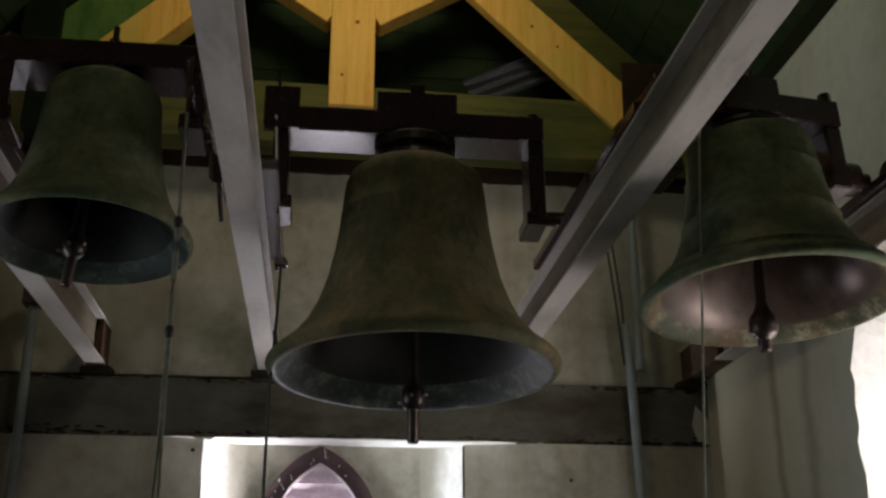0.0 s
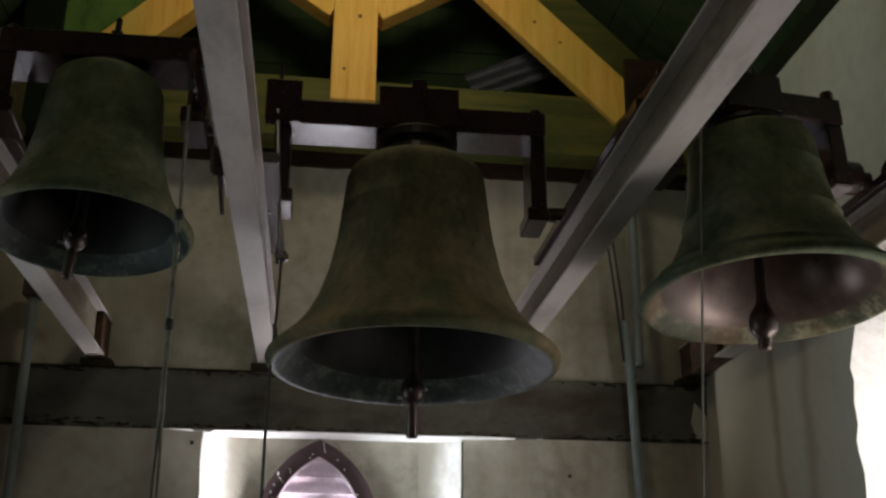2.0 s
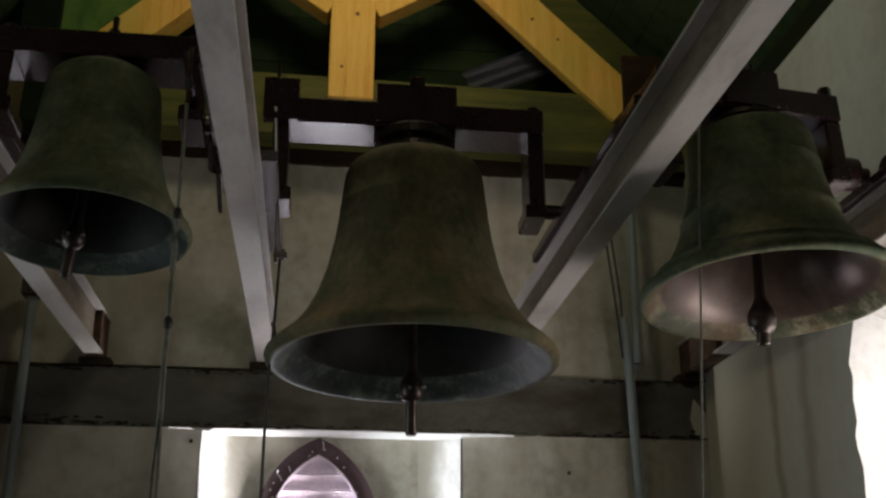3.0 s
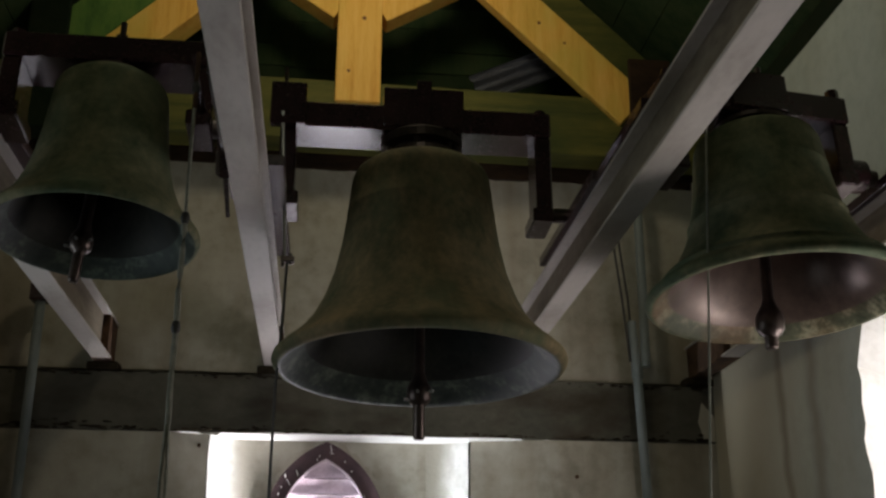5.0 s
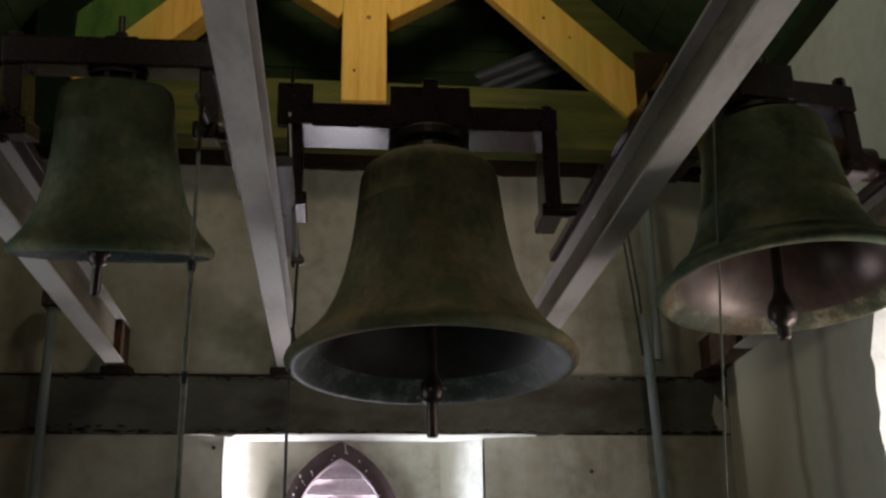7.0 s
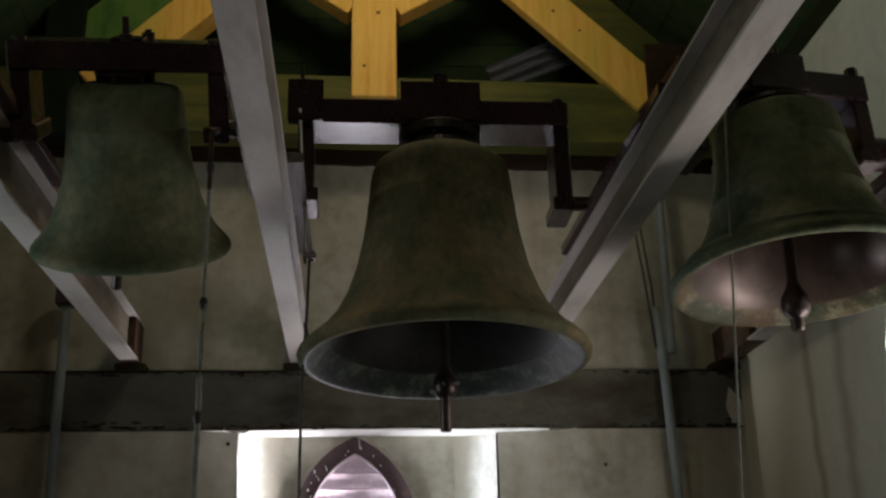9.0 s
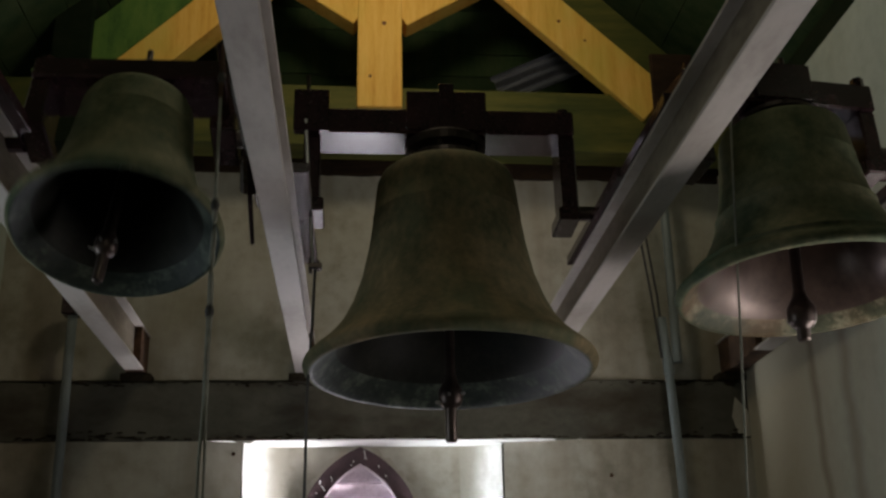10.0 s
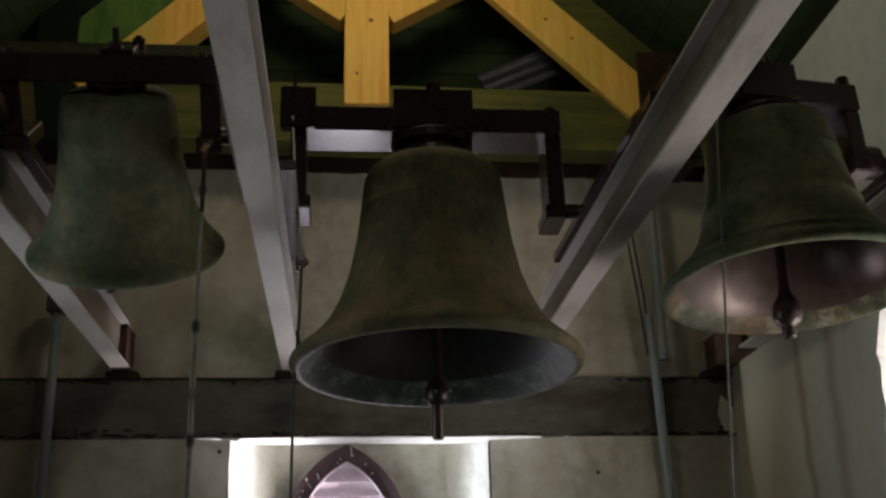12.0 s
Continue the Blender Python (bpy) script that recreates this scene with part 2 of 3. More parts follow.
def rod(bm, a, b, r0, r1=None, seg=12):
    a, b = Vector(a), Vector(b)
    made = bmesh.ops.create_cone(bm, cap_ends=True, segments=seg, radius1=r0, radius2=r0 if r1 is None else r1, depth=(b - a).length)["verts"]
    turn = (b - a).to_track_quat("Z", "Y").to_matrix().to_4x4()
    bmesh.ops.transform(bm, matrix=Matrix.Translation((a + b) / 2) @ turn, verts=made)
    return bm


def lathe(profile, seg=72):
    """A closed solid of revolution about z; the profile's ends lie on the axis or meet."""
    bm = bmesh.new()
    rings = []
    for r, z in profile:
        if r < 1e-5:
            rings.append([bm.verts.new((0, 0, z))])
        else:
            rings.append([bm.verts.new((r * math.cos(2 * math.pi * i / seg), r * math.sin(2 * math.pi * i / seg), z)) for i in range(seg)])
    for a, b in zip(rings, rings[1:]):
        for i in range(seg):
            j = (i + 1) % seg
            if len(a) == 1:
                bm.faces.new((a[0], b[i], b[j]))
            elif len(b) == 1:
                bm.faces.new((a[i], b[0], a[j]))
            else:
                bm.faces.new((a[i], a[j], b[j], b[i]))
    return bm


def tube(points, r, seg=8):
    """A round tube through the points."""
    bm = bmesh.new()
    pts = [Vector(p) for p in points]
    rings = []
    for i, p in enumerate(pts):
        way = (pts[min(i + 1, len(pts) - 1)] - pts[max(i - 1, 0)]).normalized()
        turn = way.to_track_quat("Z", "Y").to_matrix()
        rings.append([bm.verts.new(p + turn @ Vector((r * math.cos(2 * math.pi * k / seg), r * math.sin(2 * math.pi * k / seg), 0))) for k in range(seg)])
    for a, b in zip(rings, rings[1:]):
        for k in range(seg):
            bm.faces.new((a[k], a[(k + 1) % seg], b[(k + 1) % seg], b[k]))
    bm.faces.new(rings[0])
    bm.faces.new(rings[-1][::-1])
    return bm


def slab_with_hole(outer, hole, thick, back=None):
    """A wall in its own plane (u, v, depth w): front face at w = 0 with a hole; the reveal runs to the hole's back loop."""
    bm = bmesh.new()

    def loop(pts, w):
        vs = [bm.verts.new((u, w, v)) for u, v in pts]
        return vs, [bm.edges.new((vs[i], vs[(i + 1) % len(vs)])) for i in range(len(vs))]
    back = back or hole
    fo, feo = loop(outer, 0)
    fh, feh = loop(hole, 0)
    bo, beo = loop(outer, thick)
    bh, beh = loop(back, thick)
    bmesh.ops.triangle_fill(bm, use_beauty=True, use_dissolve=False, edges=feo + feh)
    bmesh.ops.triangle_fill(bm, use_beauty=True, use_dissolve=False, edges=beo + beh)
    for a, b in ((fo, bo), (fh, bh)):
        for i in range(len(a)):
            j = (i + 1) % len(a)
            bm.faces.new((a[i], a[j], b[j], b[i]))
    return bm


# ---- the belfry room ----
XL, XR, YB, YF = -1.95, 2.15, -0.95, 6.0
TOP = EYE + 2.6           # top of the masonry
HB = EYE + 1.38           # underside of the steel bell beams


def floor():
    ob = thing("floor", (0, 0, 0), "worn boarded belfry floor", "floor", kind="structure")
    x = XL - 0.4
    while x < XR + 0.4:
        w = 0.19
        part("floor_board", box(bmesh.new(), x, x + w - 0.006, YB - 0.4, YF + 0.5, -0.04, 0.0, 0.003), FLOORWOOD, ob)
        x += w
    part("subfloor", box(bmesh.new(), XL - 0.4, XR + 0.4, YB - 0.4, YF + 0.5, -0.14, -0.041, 0), OLD_WOOD, ob)


def rounded_rect(u0, u1, v0, v1, r, n, jitter, seed):
    rnd = random.Random(seed)
    pts = []
    def side(a, b, k):
        for i in range(k):
            f = i / k
            pts.append((a[0] + (b[0] - a[0]) * f, a[1] + (b[1] - a[1]) * f))
    def corner(c, a0):
        for i in range(6):
            a = radians(a0 + 90 * i / 6)
            pts.append((c[0] + r * math.cos(a), c[1] + r * math.sin(a)))
    side((u1, v0), (u1, v1 - r), n)
    corner((u1 - r, v1 - r), 0)
    side((u1 - r, v1), (u0 + r, v1), n)
    corner((u0 + r, v1 - r), 90)
    side((u0, v1 - r), (u0, v0), n)
    side((u0, v0), (u1, v0), n)
    return [(u + rnd.uniform(-jitter, jitter), v + rnd.uniform(-jitter, jitter)) for u, v in pts]


def gothic(half, spring, apex, foot, n=12):
    """Half width, spring line, apex and foot heights: a pointed arch, counter-clockwise."""
    rise = apex - spring
    rad = (half * half + rise * rise) / (2 * half)
    pts = [(half, foot)]
    top = math.atan2(rise, rad - half)
    for i in range(n + 1):
        a = top * i / n
        pts.append((half - rad + rad * math.cos(a), spring + rad * math.sin(a)))
    pts += [(-u, v) for u, v in pts[-2::-1]]
    return pts


def louvred_window(name, m, half, spring, apex, foot):
    """A pointed louvred window; m takes its plane (u, depth, v) into the room."""
    ob = thing(name, (0, 0, 0), "pointed louvred window in a dark maroon frame", "window", kind="structure")
    ob.matrix_basis = m
    fr = slab_with_hole(gothic(half, spring, apex, foot), gothic(half - 0.088, spring, apex - 0.10, foot + 0.088), 0.07)
    frame_ob = part("window_frame", fr, FRAME, ob)
    rnd = random.Random(31)
    rough = [(u * (1 + rnd.uniform(0.03, 0.10)), v + rnd.uniform(0.0, 0.035) * (1 if v > spring else 0)) for u, v in gothic(half, spring, apex, foot, 18)]
    rim = slab_with_hole(rough, gothic(half - 0.006, spring, apex - 0.008, foot + 0.006, 18), 0.05)
    bmesh.ops.translate(rim, vec=(0, 0.006, 0), verts=rim.verts)
    part("plaster_rim", rim, PLASTER, ob, "rough plaster round the frame")
    bead = slab_with_hole(gothic(half - 0.083, spring, apex - 0.094, foot + 0.083), gothic(half - 0.093, spring, apex - 0.108, foot + 0.093), 0.02)
    bmesh.ops.translate(bead, vec=(0, -0.012, 0), verts=bead.verts)
    part("bead", bead, LOUVRE, frame_ob, "thin pale moulding round the louvres")
    arch = gothic(half - 0.08, spring, apex - 0.11, foot + 0.08, 40)
    z = foot + 0.12
    while z < apex - 0.12:
        wide = max((u for u, v in arch if v >= z), default=half - 0.08)
        wide = min(wide, half - 0.08)
        if wide > 0.03:
            tilt = Matrix.Translation((0, 0.078, z)) @ Matrix.Rotation(radians(-42), 4, "X")
            part("louvre_slat", box(bmesh.new(), -wide - 0.06, wide + 0.06, -0.066, 0.066, -0.006, 0.006, 0.002, tilt), LOUVRE, ob)
        z += 0.085
    return ob


def far_wall():
    ob = thing("wall_north", (0, YF, 0), "stained limewashed plaster wall with a window niche", "wall", kind="structure")
    lower = EYE + 1.05
    # lower wall with a splayed niche
    part("lower_wall", curved_wall(lower - 0.03), PLASTER, ob)
    part("upper_wall", box(bmesh.new(), XL - 0.4, XR + 0.4, 0.02, 0.5, lower + 0.312, TOP, 0), PLASTER, ob)
    # dark strip that stands in for the shade in the open joint
    part("joint_fill", box(bmesh.new(), XL - 0.4, XR + 0.4, 0.07, 0.48, lower + 0.27, lower + 0.311, 0), RUST, ob, "dark fill for the shade in the joint over the ledge")
    # thin wall at the back of the niche round the pointed window
    bw = slab_with_hole([(-0.75, 0.3), (0.95, 0.3), (0.95, lower), (-0.75, lower)], [(u + 0.03, v) for u, v in gothic(0.318, EYE + 0.53, EYE + 1.0, 0.75)], 0.08)
    bmesh.ops.translate(bw, vec=(0, 0.172, 0), verts=bw.verts)
    part("niche_back", bw, PLASTER, ob)
    part("niche_jambs", niche_skin(lower), NICHE, ob, "niche reveal with daylight painted on its outer edge", smooth=True)
    louvred_window("window_1", Matrix.Translation((0.025, YF + 0.145, 0)), 0.332, EYE + 0.53, EYE + 1.018, 0.73)


def bow(u):
    """How far the lower wall stands back from the ledge's face."""
    f = (u - 0.2) / 1.0
    return -0.053 + 0.15 * max(0.0, 1 - f * f)


def curved_wall(lower):
    bm = bmesh.new()
    us = sorted({round(XL - 0.4 + (XR - XL + 0.8) * i / 70, 4) for i in range(71)} | {-0.60, 0.80})
    for a, b in zip(us, us[1:]):
        top = 0.55 if -0.61 < (a + b) / 2 < 0.81 else lower
        vs = [bm.verts.new((u, w, v)) for u, v, w in ((a, 0, bow(a)), (b, 0, bow(b)), (b, top, bow(b)), (a, top, bow(a)))]
        bk = [bm.verts.new((v.co.x, 0.17, v.co.z)) for v in vs]
        bm.faces.new(vs), bm.faces.new(bk[::-1])
        bm.faces.new((vs[3], vs[2], bk[2], bk[3]))
        if abs(a - 0.80) < 1e-3:
            bm.faces.new((vs[0], vs[3], bk[3], bk[0]))
        if abs(b + 0.60) < 1e-3:
            bm.faces.new((vs[1], vs[2], bk[2], bk[1]))
    bmesh.ops.remove_doubles(bm, verts=bm.verts, dist=0.0005)
    return bm


def niche_skin(lower):
    bm = bmesh.new()
    for u0, u1 in ((-0.60, -0.395), (0.80, 0.607)):
        s = 1 if u1 > u0 else -1
        rows = []
        w0 = bow(u0) + 0.002
        line = [(u0 + (u1 + s * 0.03 - u0) * f, w0 + (0.1695 - w0) * (1 - (1 - f) ** 2.2)) for f in [i / 12 for i in range(13)]]
        for u, w in line:
            rows.append([bm.verts.new((u + s * 0.008 + 0.009 * noise.noise((u0, w * 9, v * 7)), w, 0.6 + (lower - 0.604) * v)) for v in [k / 24 for k in range(25)]])
        for a, b in zip(rows, rows[1:]):
            for k in range(24):
                bm.faces.new((a[k], b[k], b[k + 1], a[k + 1]))
    return bm


def ring_beam():
    z0, z1 = EYE + 1.025, EYE + 1.335
    bm = bmesh.new()
    n = 60
    rows = []
    for i in range(n + 1):
        x = XL - 0.1 + (XR - XL + 0.1) * i / n
        w = 0.012 * noise.noise((x * 2.2, 0.3, 0)) + 0.006 * noise.noise((x * 9, 1.3, 0))
        v = 0.014 * noise.noise((x * 3.1, 7.7, 0)) + 0.007 * noise.noise((x * 13, 2.7, 0))
        rows.append([bm.verts.new(p) for p in ((x, YF + 0.55, z0), (x, YF - 0.055 + w, z0 + v * 0.6), (x, YF - 0.06 + w, z1 + v), (x, YF + 0.55, z1 + v))])
    for a, b in zip(rows, rows[1:]):
        for k in range(4):
            bm.faces.new((a[k], a[(k + 1) % 4], b[(k + 1) % 4], b[k]))
    bm.faces.new(rows[0])
    bm.faces.new(rows[-1][::-1])
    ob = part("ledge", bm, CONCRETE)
    soffit = bmesh.new()
    rows = []
    for i in range(41):
        x = -0.82 + 2.04 * i / 40
        rows.append([soffit.verts.new(p) for p in ((x, YF - 0.045, z0 - 0.003), (x, YF + 0.171, z0 - 0.003), (x, YF + 0.171, z0 + 0.004), (x, YF - 0.045, z0 + 0.004))])
    for a, b in zip(rows, rows[1:]):
        for k in range(4):
            soffit.faces.new((a[k], a[(k + 1) % 4], b[(k + 1) % 4], b[k]))
    # the daylit underside gets its brightness from a white colour
    part("soffit", soffit, BRIGHT_PLASTER, ob, "underside over the niche, painted bright with daylight")
    tagged(ob, "dark grey concrete ledge along the plastered wall", "ledge", kind="structure")


def window_wall(name, window, x, out, label):
    """A side wall at x with a splayed window recess; out: the way from the room through the wall."""
    ob = thing(name, (x, 0, 0), label, "wall", kind="structure")
    turn = Matrix(((0, out, 0, 0), (1, 0, 0, 0), (0, 0, 1, 0), (0, 0, 0, 1)))   # u -> y, w -> x
    hole = rounded_rect(2.85, 4.24, 0.5, EYE + 1.27, 0.22, 30, 0.022, 8)
    back = rounded_rect(3.02, 4.0, 0.6, EYE + 1.0, 0.2, 30, 0.006, 9)
    bm = slab_with_hole([(YB - 0.4, 0), (YF + 0.3, 0), (YF + 0.3, TOP), (YB - 0.4, TOP)], hole, 0.5, back)
    bmesh.ops.transform(bm, matrix=turn, verts=bm.verts)
    part("wall_face", bm, LIMEWASH, ob)
    skin = bmesh.new()
    rings = []
    for k in range(9):
        f = k / 8
        rings.append([skin.verts.new((w * out, u, v)) for u, v, w in ((a[0] + (b[0] - a[0]) * f - 0.006 * (1 if a[0] > 3.5 else -1) * (1 + noise.noise((a[0] * 6, f * 4, a[1] * 6))), a[1] + (b[1] - a[1]) * f - (0.006 if a[1] > EYE + 1 else 0), -0.003 + 0.5 * f) for a, b in zip(hole, back))])
    for a, b in zip(rings, rings[1:]):
        for k in range(len(a)):
            q = (k + 1) % len(a)
            skin.faces.new((a[k], a[q], b[q], b[k]))
    # part of the daylight on the reveal is in its white colour
    part("reveal", skin, BRIGHT_PLASTER, ob, "window reveal painted bright with daylight")
    louvred_window(window, Matrix.Translation((x + out * 0.53, 3.5, 0)) @ Matrix.Rotation(radians(-90 * out), 4, "Z"), 0.5, EYE + 0.4, EYE + 1.05, 0.55)


def plain_walls():
    # added out of view, dark so that little daylight bounces back
    tagged(part("wall_south", box(bmesh.new(), XL - 0.4, XR + 0.4, YB - 0.4, YB, 0, TOP, 0), OLD_WOOD), "unseen plain dark wall closing the room", "wall", kind="structure")


def fascia():
    """Ragged dark boarding over the top of the far wall."""
    bm, rows, n = bmesh.new(), [], 90
    for i in range(n + 1):
        x = XL + 0.02 + (XR - XL - 0.04) * i / n
        low = TOP - 0.022 - 0.012 * (x + 0.3) + 0.010 * noise.noise((x * 3, 4.4, 0)) + 0.008 * noise.noise((x * 14, 2.1, 0))
        rows.append([bm.verts.new(p) for p in ((x, YF - 0.006, low), (x, YF + 0.018, low), (x, YF + 0.018, TOP + 0.17), (x, YF - 0.006, TOP + 0.17))])
    for a, b in zip(rows, rows[1:]):
        for k in range(4):
            bm.faces.new((a[k], a[(k + 1) % 4], b[(k + 1) % 4], b[k]))
    bm.faces.new(rows[0])
    bm.faces.new(rows[-1][::-1])
    tagged(part("fascia_board", bm, OLD_WOOD), "ragged old brown board over the wall head", "board", kind="structure")


# ---- roof and truss ----
TY = 5.7                  # front of the truss
CX = 0.125                # its middle
RIDGE = EYE + 5.1


def timber(bm, a, b, wide, y0, y1, bevel=0.006):
    """A squared timber in the truss plane from a to b (x, z)."""
    a, b = Vector((a[0], 0, a[1])), Vector((b[0], 0, b[1]))
    way = (b - a).normalized()
    m = Matrix.Translation(a) @ Matrix(((way.x, 0, -way.z, 0), (0, 1, 0, 0), (way.z, 0, way.x, 0), (0, 0, 0, 1)))
    return box(bm, 0, (b - a).length, y0, y1, -wide / 2, wide / 2, bevel, m)


def truss():
    ob = thing("roof_truss", (CX, TY, TOP), "new yellow pine king post roof truss", "roof truss")
    ob.matrix_basis = Matrix.Identity(4)
    e = EYE
    part("tie_beam", timber(bmesh.new(), (XL - 0.1, e + 2.83), (XR + 0.1, e + 2.775), 0.37, TY, TY + 0.2), PINE_SHADED, ob, "yellow green pine, shade painted in tie beam")
    part("king_post", timber(bmesh.new(), (CX - 0.005, e + 2.85), (CX + 0.0, e + 4.7), 0.255, TY - 0.03, TY + 0.17), PINE, ob)
    for s in (-1, 1):
        part("brace", timber(bmesh.new(), (CX + s * 0.1, e + 3.47), (CX + s * 1.0, e + 4.0 if s > 0 else e + 4.08), 0.2, TY - 0.015, TY + 0.13), PINE, ob)
        k = 0.03 if s > 0 else 0.0
        part("principal_rafter", timber(bmesh.new(), (CX + s * 1.56 + k, e + 2.88), (CX + s * 0.08 + k, e + 4.32), 0.25 if s > 0 else 0.21, TY - 0.045, TY + (0.035 if s > 0 else 0.15)), PINE, ob)
        # the right rafter gets the pine with shade in its colour
        part("outer_rafter", timber(bmesh.new(), (CX + s * 1.86 - 2.6 * k, e + 2.96), (CX + s * 0.05 - 2.6 * k, e + 4.72), 0.27, TY + 0.0, TY + 0.2), PINE_GREEN if s < 0 else PINE_SHADED, ob, "green treated pine rafter")
    for x, z, y, r in ((0.145, 3.385, TY - 0.031, 0.013), (0.065, 3.04, TY - 0.031, 0.010), (1.165, 3.415, TY - 0.046, 0.011), (1.313, 3.29, TY - 0.046, 0.009)):
        part("knot", rod(bmesh.new(), (x, y, e + z), (x, y + 0.004, e + z), r, r * 0.8, 14), KNOT, ob)
    for x0, x1 in ((1.68, 1.93), (-1.72, -1.5)):
        part("end_post", box(bmesh.new(), x0, x1, TY - (0.075 if x0 > 0 else 0.03), TY - 0.046 if x0 > 0 else TY + 0.16, TOP + 0.005, e + (3.2 if x0 > 0 else 3.52), 0.008), OLD_WOOD if x0 > 0 else BLACK_WOOD, ob, "old dark end post")


def roof():
    ob = thing("ceiling", (0, 0, TOP), "dark boarded roof underside", "ceiling", kind="structure")
    ob.matrix_basis = Matrix.Identity(4)
    bm = bmesh.new()
    rise = RIDGE - TOP - 0.35
    for s, xe in ((-1, XL - 0.4), (1, XR + 0.4)):
        n = 14
        for i in range(n):
            f0, f1 = i / n, (i + 0.97) / n
            q = []
            for f in (f0, f1):
                q.append((xe + (CX - xe) * f, TOP + 0.22 + rise * f))
            for y0, y1 in ((YB - 0.5, YF + 0.5),):
                vs = [bm.verts.new(p) for p in ((q[0][0], y0, q[0][1]), (q[1][0], y0, q[1][1]), (q[1][0], y1, q[1][1]), (q[0][0], y1, q[0][1]))]
                up = [bm.verts.new(v.co + Vector((0, 0, 0.03))) for v in vs]
                bm.faces.new(vs)
                bm.faces.new(up[::-1])
                for k in range(4):
                    bm.faces.new((vs[k], up[k], up[(k + 1) % 4], vs[(k + 1) % 4]))
    part("roof_boards", bm, DARK_WOOD, ob)
    cover = bmesh.new()
    for s, xe in ((-1, XL - 0.5), (1, XR + 0.5)):
        vs = [cover.verts.new(p) for p in ((xe, YB - 0.5, TOP + 0.17), (CX, YB - 0.5, TOP + 0.3 + rise), (CX, YF + 0.6, TOP + 0.3 + rise), (xe, YF + 0.6, TOP + 0.17))]
        up = [cover.verts.new(v.co + Vector((0, 0, 0.06))) for v in vs]
        cover.faces.new(vs), cover.faces.new(up[::-1])
        for k in range(4):
            cover.faces.new((vs[k], up[k], up[(k + 1) % 4], vs[(k + 1) % 4]))
    part("roof_cover", cover, OLD_WOOD, ob)
    for name, y in (("gable_north", YF + 0.32), ("gable_south", YB - 0.3)):
        g = thing(name, (0, 0, 0), "dark boarded gable", "gable", kind="structure")
        z = TOP
        while z < RIDGE - 0.2:
            w = 2.3
            part("gable_board", box(bmesh.new(), CX - w, CX + w, y, y + 0.025, z, z + 0.155, 0.004), DARK_WOOD, g)
            z += 0.16
    for name, x0, x1, y0, y1 in (("wall_plate", XL - 0.35, XR + 0.35, YF + 0.08, YF + 0.26), ("wall_plate", XR + 0.03, XR + 0.22, YB, YF + 0.07), ("wall_plate", XL - 0.25, XL - 0.05, YB, YF + 0.07)):
        pl = part(name, box(bmesh.new(), x0, x1, y0, y1, TOP, TOP + 0.16, 0.006), OLD_WOOD if x1 - x0 > 1 else BLACK_WOOD)
        tagged(pl, "old dark brown timber wall plate", "wall plate", kind="structure")


# ---- bell frame beams ----
def steel_beam(x, label, half=0.05, high=0.19):
    ob = thing("steel_beam", (x, 0, HB), label, "steel beam", "bell frame beams")
    y0, y1 = YB + 0.02, YF + 0.01
    part("lower_flange", box(bmesh.new(), -half, half, y0, y1, 0, 0.012, 0.003), GREY_PAINT, ob)
    part("web", box(bmesh.new(), -0.006, 0.006, y0, y1, 0.012, high - 0.012, 0), WEB_PAINT, ob, "brown grey web of the beam")
    part("upper_flange", box(bmesh.new(), -half, half, y0, y1, high - 0.012, high, 0.003), GREY_PAINT, ob)
    part("foot_plate", box(bmesh.new(), -half - 0.035, half + 0.03, YF - 0.085, YF + 0.015, -0.043, -0.001, 0.006), DIRT, ob, "dark bearing pad")
    if abs(x) > 1.1:
        long = 0.55 if x > 0 else 0.13
        part("rusty_end", box(bmesh.new(), -half - 0.002, half + 0.002, YF - 0.02 - long, YF - 0.02, -0.003, 0.014, 0.003), RUST, ob, "rusty end of the lower flange")
    for sx in (-1, 1):
        part("gusset", box(bmesh.new(), min(sx * 0.008, sx * (half - 0.004)), max(sx * 0.008, sx * (half - 0.004)), YF - (0.6 if x > 1.5 else 0.24), YF - 0.02, 0.013, high - 0.014, 0.003), RUST, ob, "rusty gusset at the foot")
    return ob


# ---- bells ----
# height over the rim as a share of the bell's height, and how far the wall has flared from the shoulder (0) to the lip (1)
LIP = ((0.0, 0.90), (0.006, 0.95), (0.018, 0.985), (0.034, 1.0), (0.05, 0.985))
FLARE = ((0.078, 0.90), (0.085, 0.865), (0.14, 0.685), (0.15, 0.66), (0.158, 0.635), (0.22, 0.49), (0.32, 0.335), (0.45, 0.20), (0.60, 0.105), (0.74, 0.045), (0.745, 0.050), (0.755, 0.049), (0.76, 0.041), (0.88, 0.004))
SHAPE = LIP + FLARE
RINGED = LIP + FLARE[:2] + ((0.132, 0.70), (0.138, 0.725), (0.146, 0.722), (0.152, 0.675), (0.158, 0.635)) + FLARE[5:7] + ((0.44, 0.207), (0.445, 0.225), (0.457, 0.222), (0.465, 0.205), (0.47, 0.187)) + FLARE[8:]


